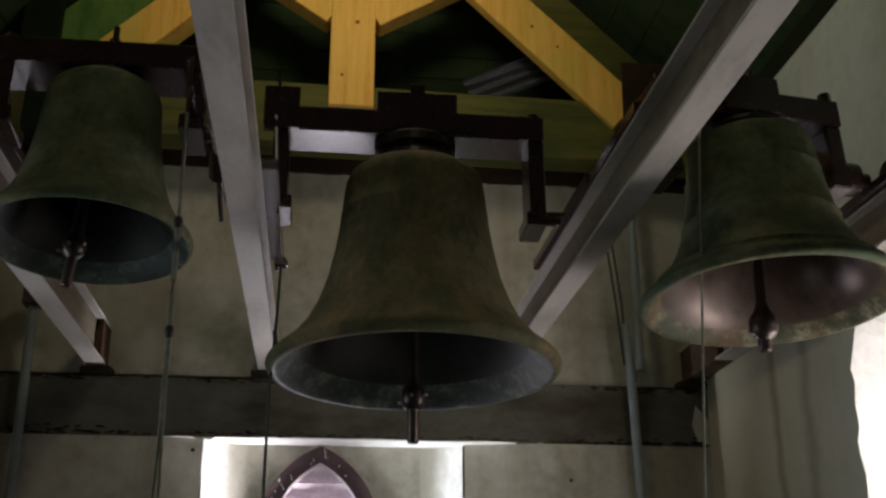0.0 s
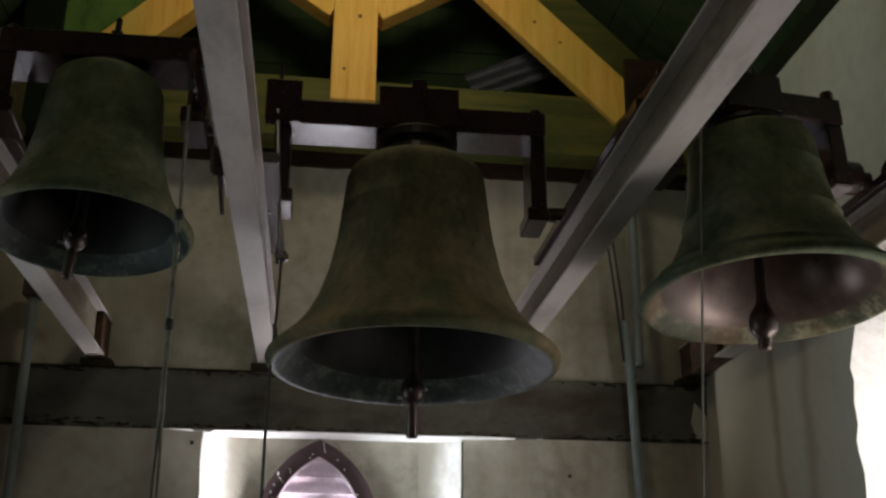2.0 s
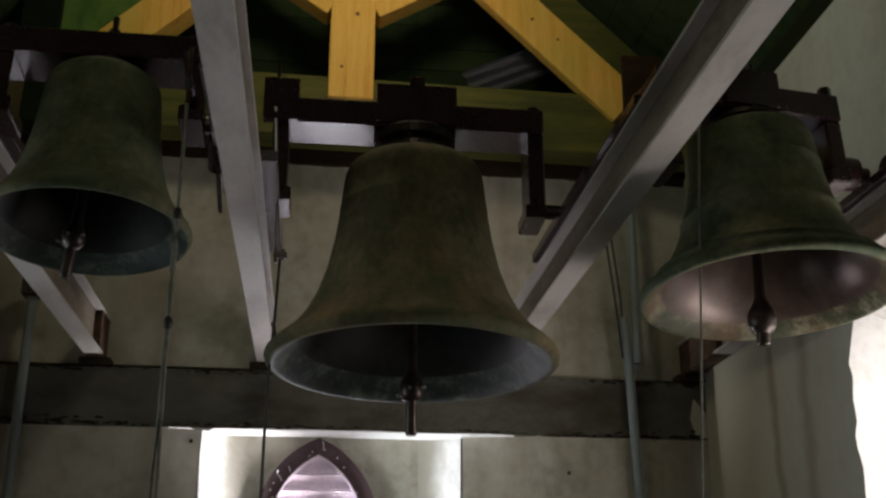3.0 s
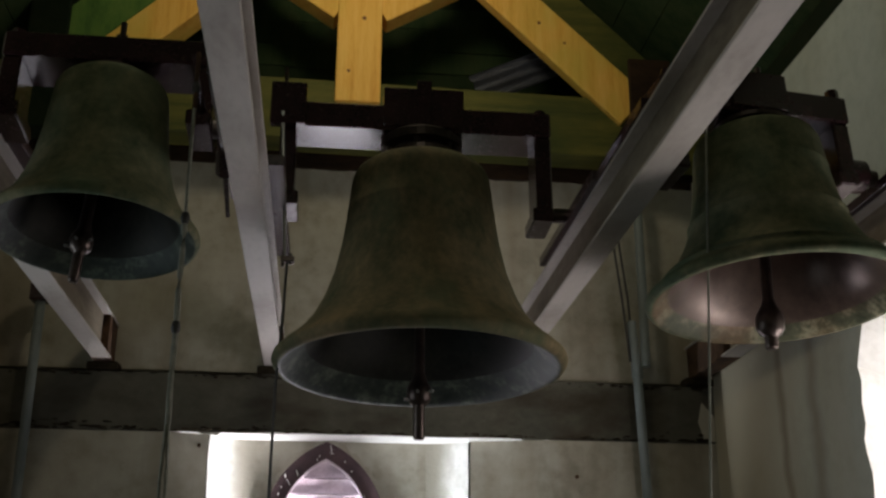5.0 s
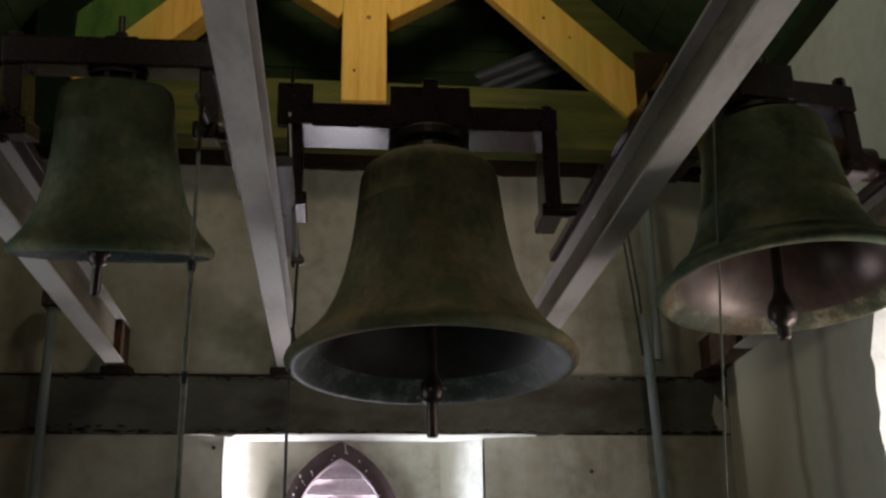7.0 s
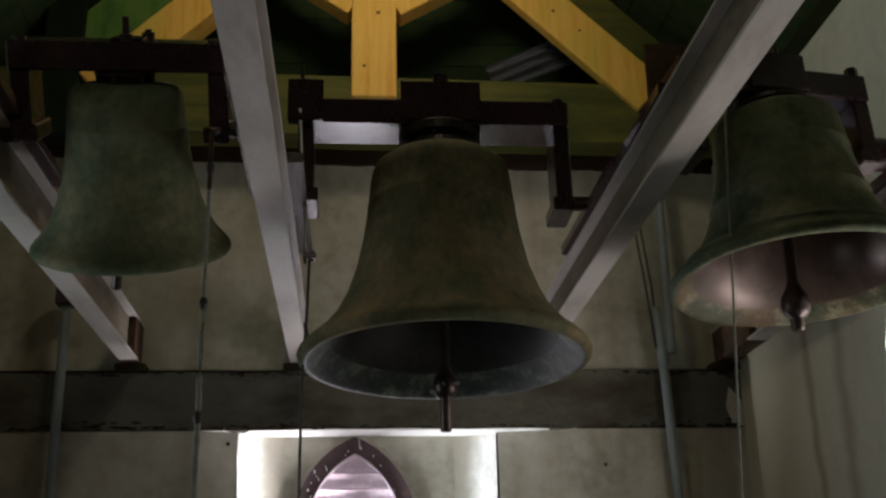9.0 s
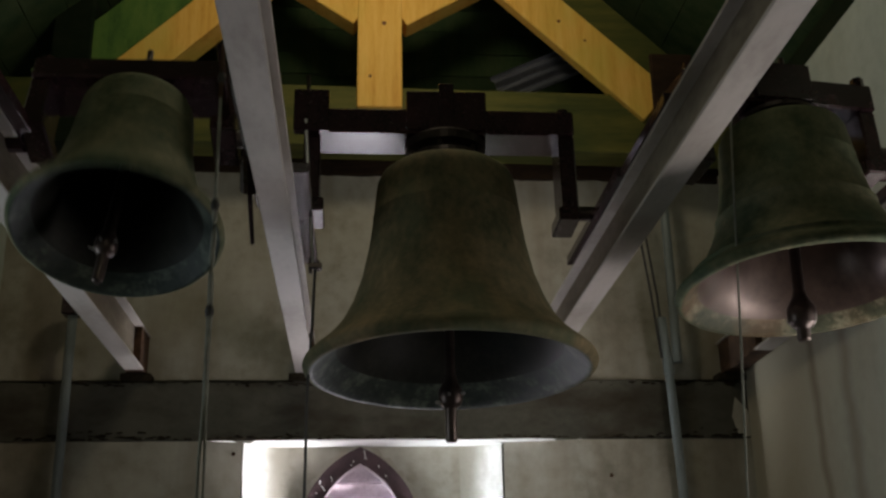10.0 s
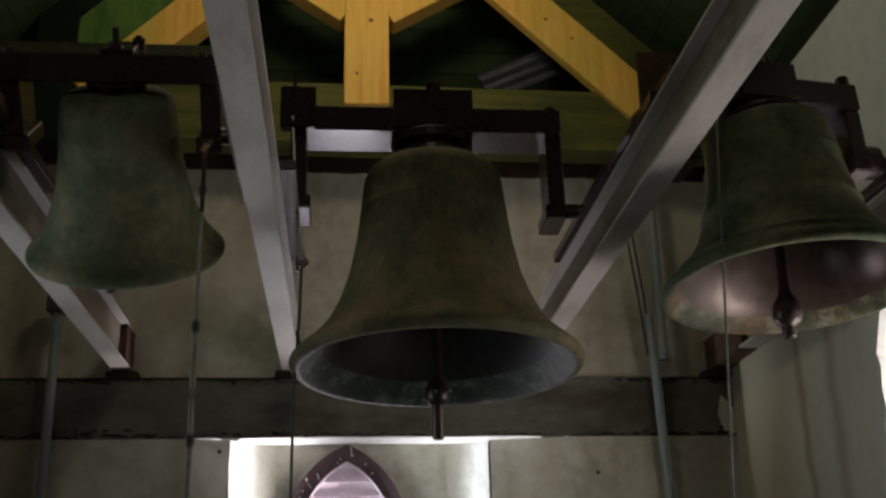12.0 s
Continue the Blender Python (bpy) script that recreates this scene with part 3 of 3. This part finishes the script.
def bell_body(D, H, rs, mouth, shape, lip=5):
    """D mouth width, H height to the head, rs shoulder radius over D; mouth: z of the rim."""
    out = [(D * (rs + (0.5 - rs) * g), mouth + H * z) for z, g in shape]
    out += [(D * rs * 0.985, mouth + H * 0.925), (D * rs * 0.94, mouth + H * 0.96), (D * rs * 0.85, mouth + H * 0.985), (D * rs * 0.6, mouth + H), (0, mouth + H * 1.012)]
    inner = [(0, mouth + H * 0.955), (D * rs * 0.6, mouth + H * 0.95), (D * rs * 0.8, mouth + H * 0.9)]
    for z, g, th in ((0.8, 0.03, 0.034), (0.6, 0.105, 0.036), (0.45, 0.2, 0.036), (0.32, 0.335, 0.042), (0.22, 0.49, 0.05), (0.15, 0.66, 0.058), (0.10, 0.79, 0.060), (0.075, 0.85, 0.052), (0.06, 0.865, 0.046), (0.03, 0.89, 0.028), (0.008, 0.895, 0.010)):
        inner.append((D * (rs + (0.5 - rs) * g - th), mouth + H * z))
    bm = lathe(out[::-1] + inner[::-1], 96)
    bm.faces.ensure_lookup_table()
    rim = len(out) - 1
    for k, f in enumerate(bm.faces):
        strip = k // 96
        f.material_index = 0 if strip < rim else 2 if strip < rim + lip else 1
    return bm


def clapper(parent, D, H, mouth, drop, ball, tip):
    """Hangs from under the head; its origin is its pin."""
    top = mouth + H * 0.86
    end = mouth - drop
    ln = top - end
    low = -ln + tip
    prof = [(0, 0.03), (0.02, 0.025), (0.022, -0.02), (0.017, -0.08), (0.02, low + ball * 2.6), (ball * 0.62, low + ball * 2.0), (ball * 0.92, low + ball * 1.5), (ball, low + ball * 1.0), (ball * 0.95, low + ball * 0.45), (ball * 0.72, low + ball * 0.1), (ball * 0.5, low), (ball * 0.46, low - 0.01), (ball * 0.46, -ln + 0.008), (ball * 0.38, -ln), (0, -ln)]
    ob = part("clapper", lathe(prof, 24), IRON, parent, "dark iron clapper", smooth=True)
    if tip > 0.05:
        for dx, dy, dz in ((-1.0, -0.4, 0.35), (0.85, -0.7, 1.0), (-0.2, -1.0, 0.9)):
            part("clamp_bolt", rod(bmesh.new(), (dx * ball * 0.8, dy * ball * 0.8, low + dz * ball), (dx * ball * 1.22, dy * ball * 1.22, low + dz * ball), ball * 0.13, None, 6), STEEL, ob, "worn bright bolt head")
    ob.location = (0, 0, top)
    return ob


def bell(x, y, axle, label, D, H, rs, mouth, stock, left, right, mat, drop, ball, tip, low=-0.045, tilt=0.0, turn=0.0, cap=0.075, ringed=False):
    """x, y, axle: where the axle crosses the bell's middle. mouth, stock (z0, z1): heights over the axle. left, right: x of the drop arms' outer faces."""
    ob = thing("church_bell", (x, y, axle), label, "bell", "bells")
    ob.matrix_basis = pose(x, y, axle, -tilt, 0, turn)
    z0, z1 = stock
    body = part("bell_body", bell_body(D, H, rs, mouth, RINGED if ringed else SHAPE, 4 if ringed else 5), mat, ob, smooth=True)
    # inside: lit copy for the ringed bell, shaded copy for the others
    body.data.materials.append(BRONZE_LIT if ringed else BRONZE_SHADED)
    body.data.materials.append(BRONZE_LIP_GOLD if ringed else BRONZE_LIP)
    head = mouth + H
    gap = z0 - head
    crown = lathe([(0, head - 0.012), (D * 0.10, head - 0.01), (D * 0.115, head + gap * 0.12), (D * 0.135, head + gap * 0.2), (D * 0.14, head + gap * 0.38), (D * 0.118, head + gap * 0.46), (D * 0.115, head + gap * 0.56), (D * 0.148, head + gap * 0.64), (D * 0.15, head + gap * 0.9), (D * 0.13, z0 + 0.004), (0, z0 + 0.006)], 32)
    for k in range(6):
        a = k * math.pi / 3 + 0.3
        rod(crown, (D * 0.125 * math.cos(a), D * 0.125 * math.sin(a), head - 0.004), (D * 0.125 * math.cos(a), D * 0.125 * math.sin(a), z0 + 0.004), 0.012, None, 8)
    part("crown", crown, IRON, ob, "dark turned crown with bolts under the headstock")
    hs = part("headstock", box(bmesh.new(), left, right, -0.1, 0.1, z0, z1, 0.008), MAROON, ob, "maroon steel headstock")
    lows = (low, low) if isinstance(low, float) else low
    if cap < 0.01:
        part("top_plate", box(bmesh.new(), -0.03, 0.075, -0.07, 0.07, z1 + 0.001, z1 + 0.012, 0.002), MAROON, ob)
    else:
        part("saddle_block", box(bmesh.new(), -D * 0.145, D * (0.105 if ringed else 0.145), -0.115, 0.115, z1 - 0.10, z1 + cap, 0.004), MAROON, ob)
    for dx, dy, tall in ((0.02, -0.06, 0.075 if cap < 0.01 else 0.055), (0.07, 0.06, 0.03)):
        b = bmesh.new()
        rod(b, (dx, dy, z1 + cap - 0.01), (dx, dy, z1 + cap + tall), 0.011)
        rod(b, (dx, dy, z1 + cap - 0.005), (dx, dy, z1 + cap + 0.02), 0.022, None, 6)
        part("bolt", b, IRON, hs)
    if cap > 0.06:
        strap = box(bmesh.new(), -0.03, 0.03, -0.128, -0.117, z0 - 0.02, z1 + cap + 0.03, 0.003)
        rod(strap, (0, -0.135, z0 + 0.02), (0, -0.118, z0 + 0.02), 0.02, None, 6)
        rod(strap, (0, -0.135, z1 + 0.01), (0, -0.118, z1 + 0.01), 0.02, None, 6)
        part("strap", strap, MAROON, hs)
    for s, xo, lo in ((-1, left, lows[0]), (1, right, lows[1])):
        xi = xo - s * 0.065
        part("drop_arm", box(bmesh.new(), min(xo, xi), max(xo, xi), -0.085, 0.085, lo, z0 + 0.002, 0.006), MAROON, ob)
        foot = box(bmesh.new(), min(xo, xi) - (0.018 if s > 0 else 0.0), max(xo, xi) + (0.018 if s < 0 else 0.0), -0.097, 0.097, lo - 0.006, lo + 0.05, 0.006)
        part("arm_foot", foot, MAROON, ob)
        part("end_bolt", rod(bmesh.new(), (xo - s * 0.04, -0.075, z1 - 0.01), (xo - s * 0.04, -0.075, z1 + (0.032 if ringed else 0.012)), 0.024, None, 6), MAROON, hs)
        part("axle_pin", rod(bmesh.new(), (xo - s * 0.01, 0, 0), (xo + s * 0.13, 0, 0), 0.03, None, 16), IRON, ob)
    clap = clapper(ob, D, H, mouth, drop, ball, tip)
    return ob, clap


def bearing(x, y, top=HB + 0.19):
    """A bearing block on a steel plate over the beam."""
    z = EYE + 1.62
    ob = thing("bearing", (x, y, top), "dark maroon bearing block on a steel beam", "bearing", "bearings")
    plate = part("base_plate", box(bmesh.new(), -0.075, 0.075, -0.5, 0.5, 0.0, 0.04, 0.003), MAROON, ob)
    h = bmesh.new()
    rod(h, (-0.035, 0, z - top), (0.035, 0, z - top), 0.055, None, 20)
    box(h, -0.033, 0.033, -0.09, 0.09, 0.04, 0.065, 0.004)
    part("housing", h, MAROON, ob)
    for dy in (-0.07, 0.07):
        part("bolt", rod(bmesh.new(), (0, dy, 0.05), (0, dy, 0.085), 0.012, None, 6), IRON, plate)


XB = (-1.165, -0.277, 1.005, 2.075)
AXLE = EYE + 1.62
floor()
far_wall()
ring_beam()
window_wall("wall_east", "window_2", XR, 1, "pale plastered side wall with a bright window recess")
window_wall("wall_west", "window_3", XL, -1, "limewashed side wall with a louvred window recess")
plain_walls()
fascia()
truss()
roof()
for bx in XB:
    steel_beam(bx, "grey painted steel beam resting on the wall ledge", high=0.225 if bx < -1 else 0.19)
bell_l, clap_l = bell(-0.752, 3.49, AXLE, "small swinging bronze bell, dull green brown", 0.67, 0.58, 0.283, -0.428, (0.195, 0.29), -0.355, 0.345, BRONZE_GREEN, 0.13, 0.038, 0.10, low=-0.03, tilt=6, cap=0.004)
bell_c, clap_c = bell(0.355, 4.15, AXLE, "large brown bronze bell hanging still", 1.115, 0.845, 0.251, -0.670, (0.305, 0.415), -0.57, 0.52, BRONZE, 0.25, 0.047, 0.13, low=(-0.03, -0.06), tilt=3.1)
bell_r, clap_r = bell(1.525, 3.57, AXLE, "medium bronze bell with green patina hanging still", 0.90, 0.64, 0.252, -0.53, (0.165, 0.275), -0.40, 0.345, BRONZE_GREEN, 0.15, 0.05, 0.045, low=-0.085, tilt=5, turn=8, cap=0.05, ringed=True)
clap_l.rotation_euler = (radians(6), radians(5), 0)
clap_c.rotation_euler = (radians(2.3), 0, 0)
clap_r.rotation_euler = (radians(5), radians(1), 0)
part("axle_collar", rod(bmesh.new(), (0.36, 0, 0), (0.42, 0, 0), 0.062, None, 24), MAROON, bell_r, "dark round axle collar")
# end plate with a lifting lever on the large bell
part("lever_plate", box(bmesh.new(), -0.61, -0.47, -0.15, -0.102, 0.285, 0.47, 0.005), MAROON, bell_c)
part("lever_pin", rod(bmesh.new(), (-0.555, -0.125, 0.46), (-0.555, -0.125, 0.545), 0.008), IRON, bell_c)
counter = rod(bmesh.new(), (0.375, 0.0, 0.0), (0.375, 0.19, -0.055), 0.02, 0.034)
rod(counter, (0.375, 0.19, -0.055), (0.375, 0.41, -0.118), 0.009, 0.008)
part("counter_lever", counter, MAROON, bell_l, "dark lever behind the axle")
part("rope_lever", rod(bmesh.new(), (0.315, 0, 0), (0.315, -0.377, 0.046), 0.014, 0.011), MAROON, bell_l, "rope lever on the axle")
for bx, by in ((XB[0] + 0.02, 3.49), (XB[1] - 0.03, 3.49), (XB[1] + 0.03, 4.15), (XB[2], 4.15), (XB[2] + 0.02, 3.57), (XB[3], 3.57)):
    bearing(bx, by, HB + (0.225 if bx < -1 else 0.19))


# ---- ropes, conduits and loose things ----
def rope_left():
    ob = thing("bell_rope", (0, 0, 0), "grey nylon bell rope with black knots", "rope", "bell ropes")
    ob.matrix_basis = Matrix.Identity(4)
    part("link", tube([(0, 0, -0.19 * k / 3) for k in range(4)], 0.007), RUST, ob, "dark iron link at the lever")
    part("thin_strand", tube([(0, 0, -0.185 - 0.37 * k / 6) for k in range(7)], 0.0055), ROPE, ob)
    part("thick_strand", tube([(0.001 * math.sin(k), 0, -0.55 - 0.6 * k / 14) for k in range(15)], 0.0085), ROPE, ob)
    for dx in (-0.008, 0.008):
        part("lower_strand", tube([(dx * min(1, 0.3 + k), 0, -1.13 - 1.72 * k / 10) for k in range(11)], 0.0048), ROPE, ob)
    for z in (-0.12, -0.545, -0.875):
        b = lathe([(0, 0.02), (0.010, 0.016), (0.014, 0), (0.010, -0.018), (0, -0.021)], 12)
        bmesh.ops.translate(b, vec=(0, 0, z), verts=b.verts)
        part("knot", b, CABLE, ob, "black knot")
    return ob


def rope_middle():
    ob = thing("bell_rope", (0, 0, EYE), "thin dark bell rope below a steel pull rod", "rope", "bell ropes")
    part("pull_rod", rod(bmesh.new(), (-0.205, 4.02, 1.96), (-0.172, 4.12, 1.39), 0.0065), STEEL, ob, "bare steel pull rod")
    c = bmesh.new()
    box(c, -0.187, -0.135, 4.10, 4.14, 1.368, 1.390, 0.003)
    rod(c, (-0.178, 4.12, 1.35), (-0.178, 4.12, 1.415), 0.007)
    rod(c, (-0.150, 4.12, 1.36), (-0.150, 4.12, 1.405), 0.006)
    part("clamp", c, IRON, ob, "small dark rope clamp")
    part("strand", tube([(-0.162, 4.12, 1.37), (-0.168, 4.12, 1.15), (-0.182, 4.12, 0.886), (-0.184, 4.12, 0.3), (-0.184, 4.12, -1.55)], 0.0055), CABLE, ob)


def rope_right():
    ob = thing("bell_rope", (0, 0, EYE), "thin pale bell rope hanging beside the bell", "rope", "bell ropes")
    part("strand", tube([(1.26, 3.3, 1.72), (1.24, 3.3, 1.61), (1.201, 3.3, 0.979), (1.164, 3.3, 0.412), (1.10, 3.3, -1.55)], 0.004), ROPE, ob)


def conduits():
    a = thing("conduit", (0, 0, EYE), "blue grey plastic conduit on the plaster wall", "conduit", "conduits")
    pipe = part("pipe", tube([(1.688, 5.88, 1.68), (1.705, 5.88, 1.42), (1.727, 5.88, 0.7), (1.735, 5.88, -1.58)], 0.026, 12), CONDUIT, a)
    part("collar", rod(bmesh.new(), (1.706, 5.88, 1.44), (1.709, 5.88, 1.36), 0.032, None, 14), CONDUIT, pipe)
    b = thing("conduit", (0, 0, EYE), "short blue grey conduit rising beside another", "conduit", "conduits")
    part("pipe", tube([(1.765, 5.9, 2.45), (1.762, 5.88, 1.9), (1.752, 5.86, 1.42)], 0.026, 12), CONDUIT, b)
    for k, dx in enumerate((0.0, 0.033)):
        c = thing("cable", (0, 0, EYE), "slack dark cable running into a conduit", "cable", "cables")
        part("strand", tube([(1.575 + dx, 5.86, 2.4), (1.609 + dx, 5.87, 2.09), (1.640 + dx, 5.87, 1.8), (1.672 + dx * 0.6, 5.88, 1.45)], 0.007), CABLE, c)
    d = thing("conduit", (0, 0, EYE), "blue grey plastic conduit below a small junction box", "conduit", "conduits")
    part("pipe", tube([(-1.513, 5.88, 1.70), (-1.512, 5.88, 0.68), (-1.51, 5.88, -1.58)], 0.026, 12), CONDUIT, d)
    part("junction_box", box(bmesh.new(), -1.565, -1.475, 5.83, 5.93, 1.68, 1.80, 0.008), MAROON, d, "small dark junction box")


def sheet():
    """A corrugated sheet leaning behind the truss."""
    bm = bmesh.new()
    n, rows = 40, []
    for i in range(n + 1):
        u = i / n
        w = 0.016 * math.sin(u * 2 * math.pi * 3)
        way = Vector((0.60, 0.02, 0.29)).normalized()
        side = Vector((0.45, 0.0, -0.89))
        base = Vector((0.925, 5.96, EYE + 3.155)) + side * 0.2 * (u - 0.5) - way * 0.1
        off = Vector((0, w, 0))
        rows.append([bm.verts.new(base + off), bm.verts.new(base + off + way * 0.84)])
    for a, b in zip(rows, rows[1:]):
        bm.faces.new((a[0], a[1], b[1], b[0]))
    bmesh.ops.solidify(bm, geom=bm.faces[:], thickness=0.004)
    tagged(part("corrugated_sheet", bm, SHEET), "grey corrugated metal sheet lying in the roof", "metal sheet")


def wall_bits():
    """Broken plaster at the ledge's end and flakes on the window frame."""
    b = bmesh.new()
    pts = [(2.085, 1.03), (2.148, 1.03), (2.148, 1.335), (2.06, 1.335), (2.07, 1.27), (1.98, 1.19), (2.05, 1.15)]
    f = [b.verts.new((x, YF - 0.058, EYE + z)) for x, z in pts]
    k = [b.verts.new((x, YF - 0.02, EYE + z)) for x, z in pts]
    b.faces.new(f), b.faces.new(k[::-1])
    for i in range(len(f)):
        q = (i + 1) % len(f)
        b.faces.new((f[i], f[q], k[q], k[i]))
    tagged(part("plaster_patch", b, PLASTER), "rough plaster patch at the end of the ledge", "plaster patch", kind="structure")
    rnd = random.Random(12)
    w = bpy.data.objects["window_1"]
    arch = gothic(0.332 - 0.045, EYE + 0.53, EYE + 1.018 - 0.05, 0.73, 16)
    for u, v in arch[4:-4]:
        if rnd.random() < 0.4:
            du, dv, r = rnd.uniform(-0.03, 0.03), rnd.uniform(-0.02, 0.02), rnd.uniform(0.002, 0.005)
            fl = lathe([(0, 0.0), (r, 0.0005), (r * 0.7, 0.002), (0, 0.0025)], 6)
            bmesh.ops.transform(fl, matrix=Matrix.Translation((u + du, -0.001, v + dv)) @ Matrix.Rotation(radians(90), 4, "X") @ Matrix.Diagonal((1, rnd.uniform(1, 2.5), 1, 1)), verts=fl.verts)
            part("plaster_fleck", fl, BRIGHT_PLASTER, w, "pale plaster fleck")
    for a, b in (((0.02, 1.0), (0.026, 0.95)), ((-0.16, 0.86), (-0.15, 0.83)), ((-0.21, 0.81), (-0.19, 0.78))):
        part("paint_scratch", tube([(a[0], -0.002, EYE + a[1]), ((a[0] + b[0]) / 2 + 0.003, -0.003, EYE + (a[1] + b[1]) / 2), (b[0], -0.002, EYE + b[1])], 0.0022, 6), BRIGHT_PLASTER, w)


def ledge_dirt():
    """Crusts of dirt along the ledge's edges, thickest at the beam feet and the end walls."""
    rnd = random.Random(5)
    verts, faces = [], []
    for k in range(620):
        x = rnd.uniform(XL + 0.03, XR - 0.03)
        low = rnd.random() < 0.6
        heap = max(math.exp(-((x - c) / w) ** 2) for c, w in ((-1.40, 0.16), (-1.16, 0.12), (-0.27, 0.1), (2.05, 0.14), (1.9, 0.25)))
        if rnd.random() > 0.35 + heap:
            continue
        z = EYE + (1.030 + rnd.random() ** 2 * (0.015 + 0.03 * heap) if low else 1.332 - rnd.random() ** 2 * 0.02)
        r, h = rnd.uniform(0.006, 0.02) * (1 + 0.5 * heap), rnd.uniform(0.003, 0.008)
        y, base = YF - 0.058 + rnd.uniform(-0.004, 0.008), len(verts)
        ring = [(x + r * 1.5 * math.cos(a) * rnd.uniform(0.6, 1.1), y, z + h * math.sin(a) * rnd.uniform(0.6, 1.2)) for a in (i * math.pi / 4 for i in range(8))]
        verts += ring + [(x, y - 0.012, z), (x, y + 0.02, z)]
        for i in range(8):
            j = (i + 1) % 8
            faces += [(base + i, base + j, base + 8), (base + j, base + i, base + 9)]
    me = bpy.data.meshes.new("ledge_dirt")
    me.from_pydata(verts, [], faces)
    me.materials.append(DIRT)
    me.shade_smooth()
    tagged(new("ledge_dirt", me), "dark crusts of dirt along the concrete ledge", "dirt", kind="stuff")
    wall = bpy.data.objects["wall_north"]
    # small dark stubs stand in for pock marks in the plaster
    for x, z in ((-0.643, 0.957), (1.362, 0.825)):
        part("pock_mark", rod(bmesh.new(), (x, bow(x) - 0.012, EYE + z), (x, bow(x) + 0.03, EYE + z), 0.011, 0.006, 10), RUST, wall, "dark stub for a pock mark in the plaster")


rope_l = rope_left()
wall_bits()
ledge_dirt()
rope_middle()
rope_right()
conduits()
sheet()


def lamp(place, drop):
    ob = thing("unseen_lamp", place, "unseen bare bulb lamp added on a cord from the roof", "lamp", "lamps")
    part("cord", rod(bmesh.new(), (0, 0, 0.06), (0, 0, drop), 0.004, None, 8), CABLE, ob)
    part("socket", lathe([(0, 0.08), (0.018, 0.075), (0.02, 0.01), (0, 0.005)], 16), CABLE, ob)


lamp((0.15, 4.2, EYE + 3.93), 1.05)
# invented fitting for the fill light; no lamp is known here
lamp((0.0, 0.2, EYE + 2.36), 2.5)
# ---- what moves ----
SWING = ((0.0, 6), (5.9, 6), (6.2, 7), (6.5, 7), (6.8, -6), (7.0, -15), (7.2, -22), (7.45, -12), (7.65, 10), (7.85, 32), (8.05, 43), (8.25, 33), (8.45, 6), (8.65, -20), (8.8, -32), (8.9, -35), (9.0, -33), (9.1, -27), (9.2, -15), (9.3, 4), (9.4, 18),
         (9.5, 34), (9.6, 47), (9.7, 54), (9.8, 52), (9.9, 39), (10.0, 20), (10.1, 2), (10.2, -17), (10.3, -29), (10.4, -38), (10.5, -44), (10.6, -43), (10.7, -37), (10.8, -26), (10.9, -10),
         (11.0, 12), (11.1, 33), (11.2, 47), (11.3, 59), (11.4, 62), (11.5, 53), (11.6, 38), (11.7, 21), (11.8, -3), (11.9, -24), (12.0, -40))


def lever_end(a):
    """Where the left bell's lever stands when the bell has swung by a degrees."""
    w = radians(7 + a)
    return (-0.425, 3.49 - 0.38 * math.cos(w), AXLE + 0.38 * math.sin(w))


def motions():
    walk(bell_l, [(t, pose(-0.752, 3.49, AXLE, -a)) for t, a in SWING])
    walk(clap_l, [(t, pose(0, 0, -0.428 + 0.58 * 0.86, 3.5 + 0.2 * a, 5, 0)) for t, a in SWING])
    walk(rope_l, [(t, pose(*lever_end(a))) for t, a in SWING])


motions()
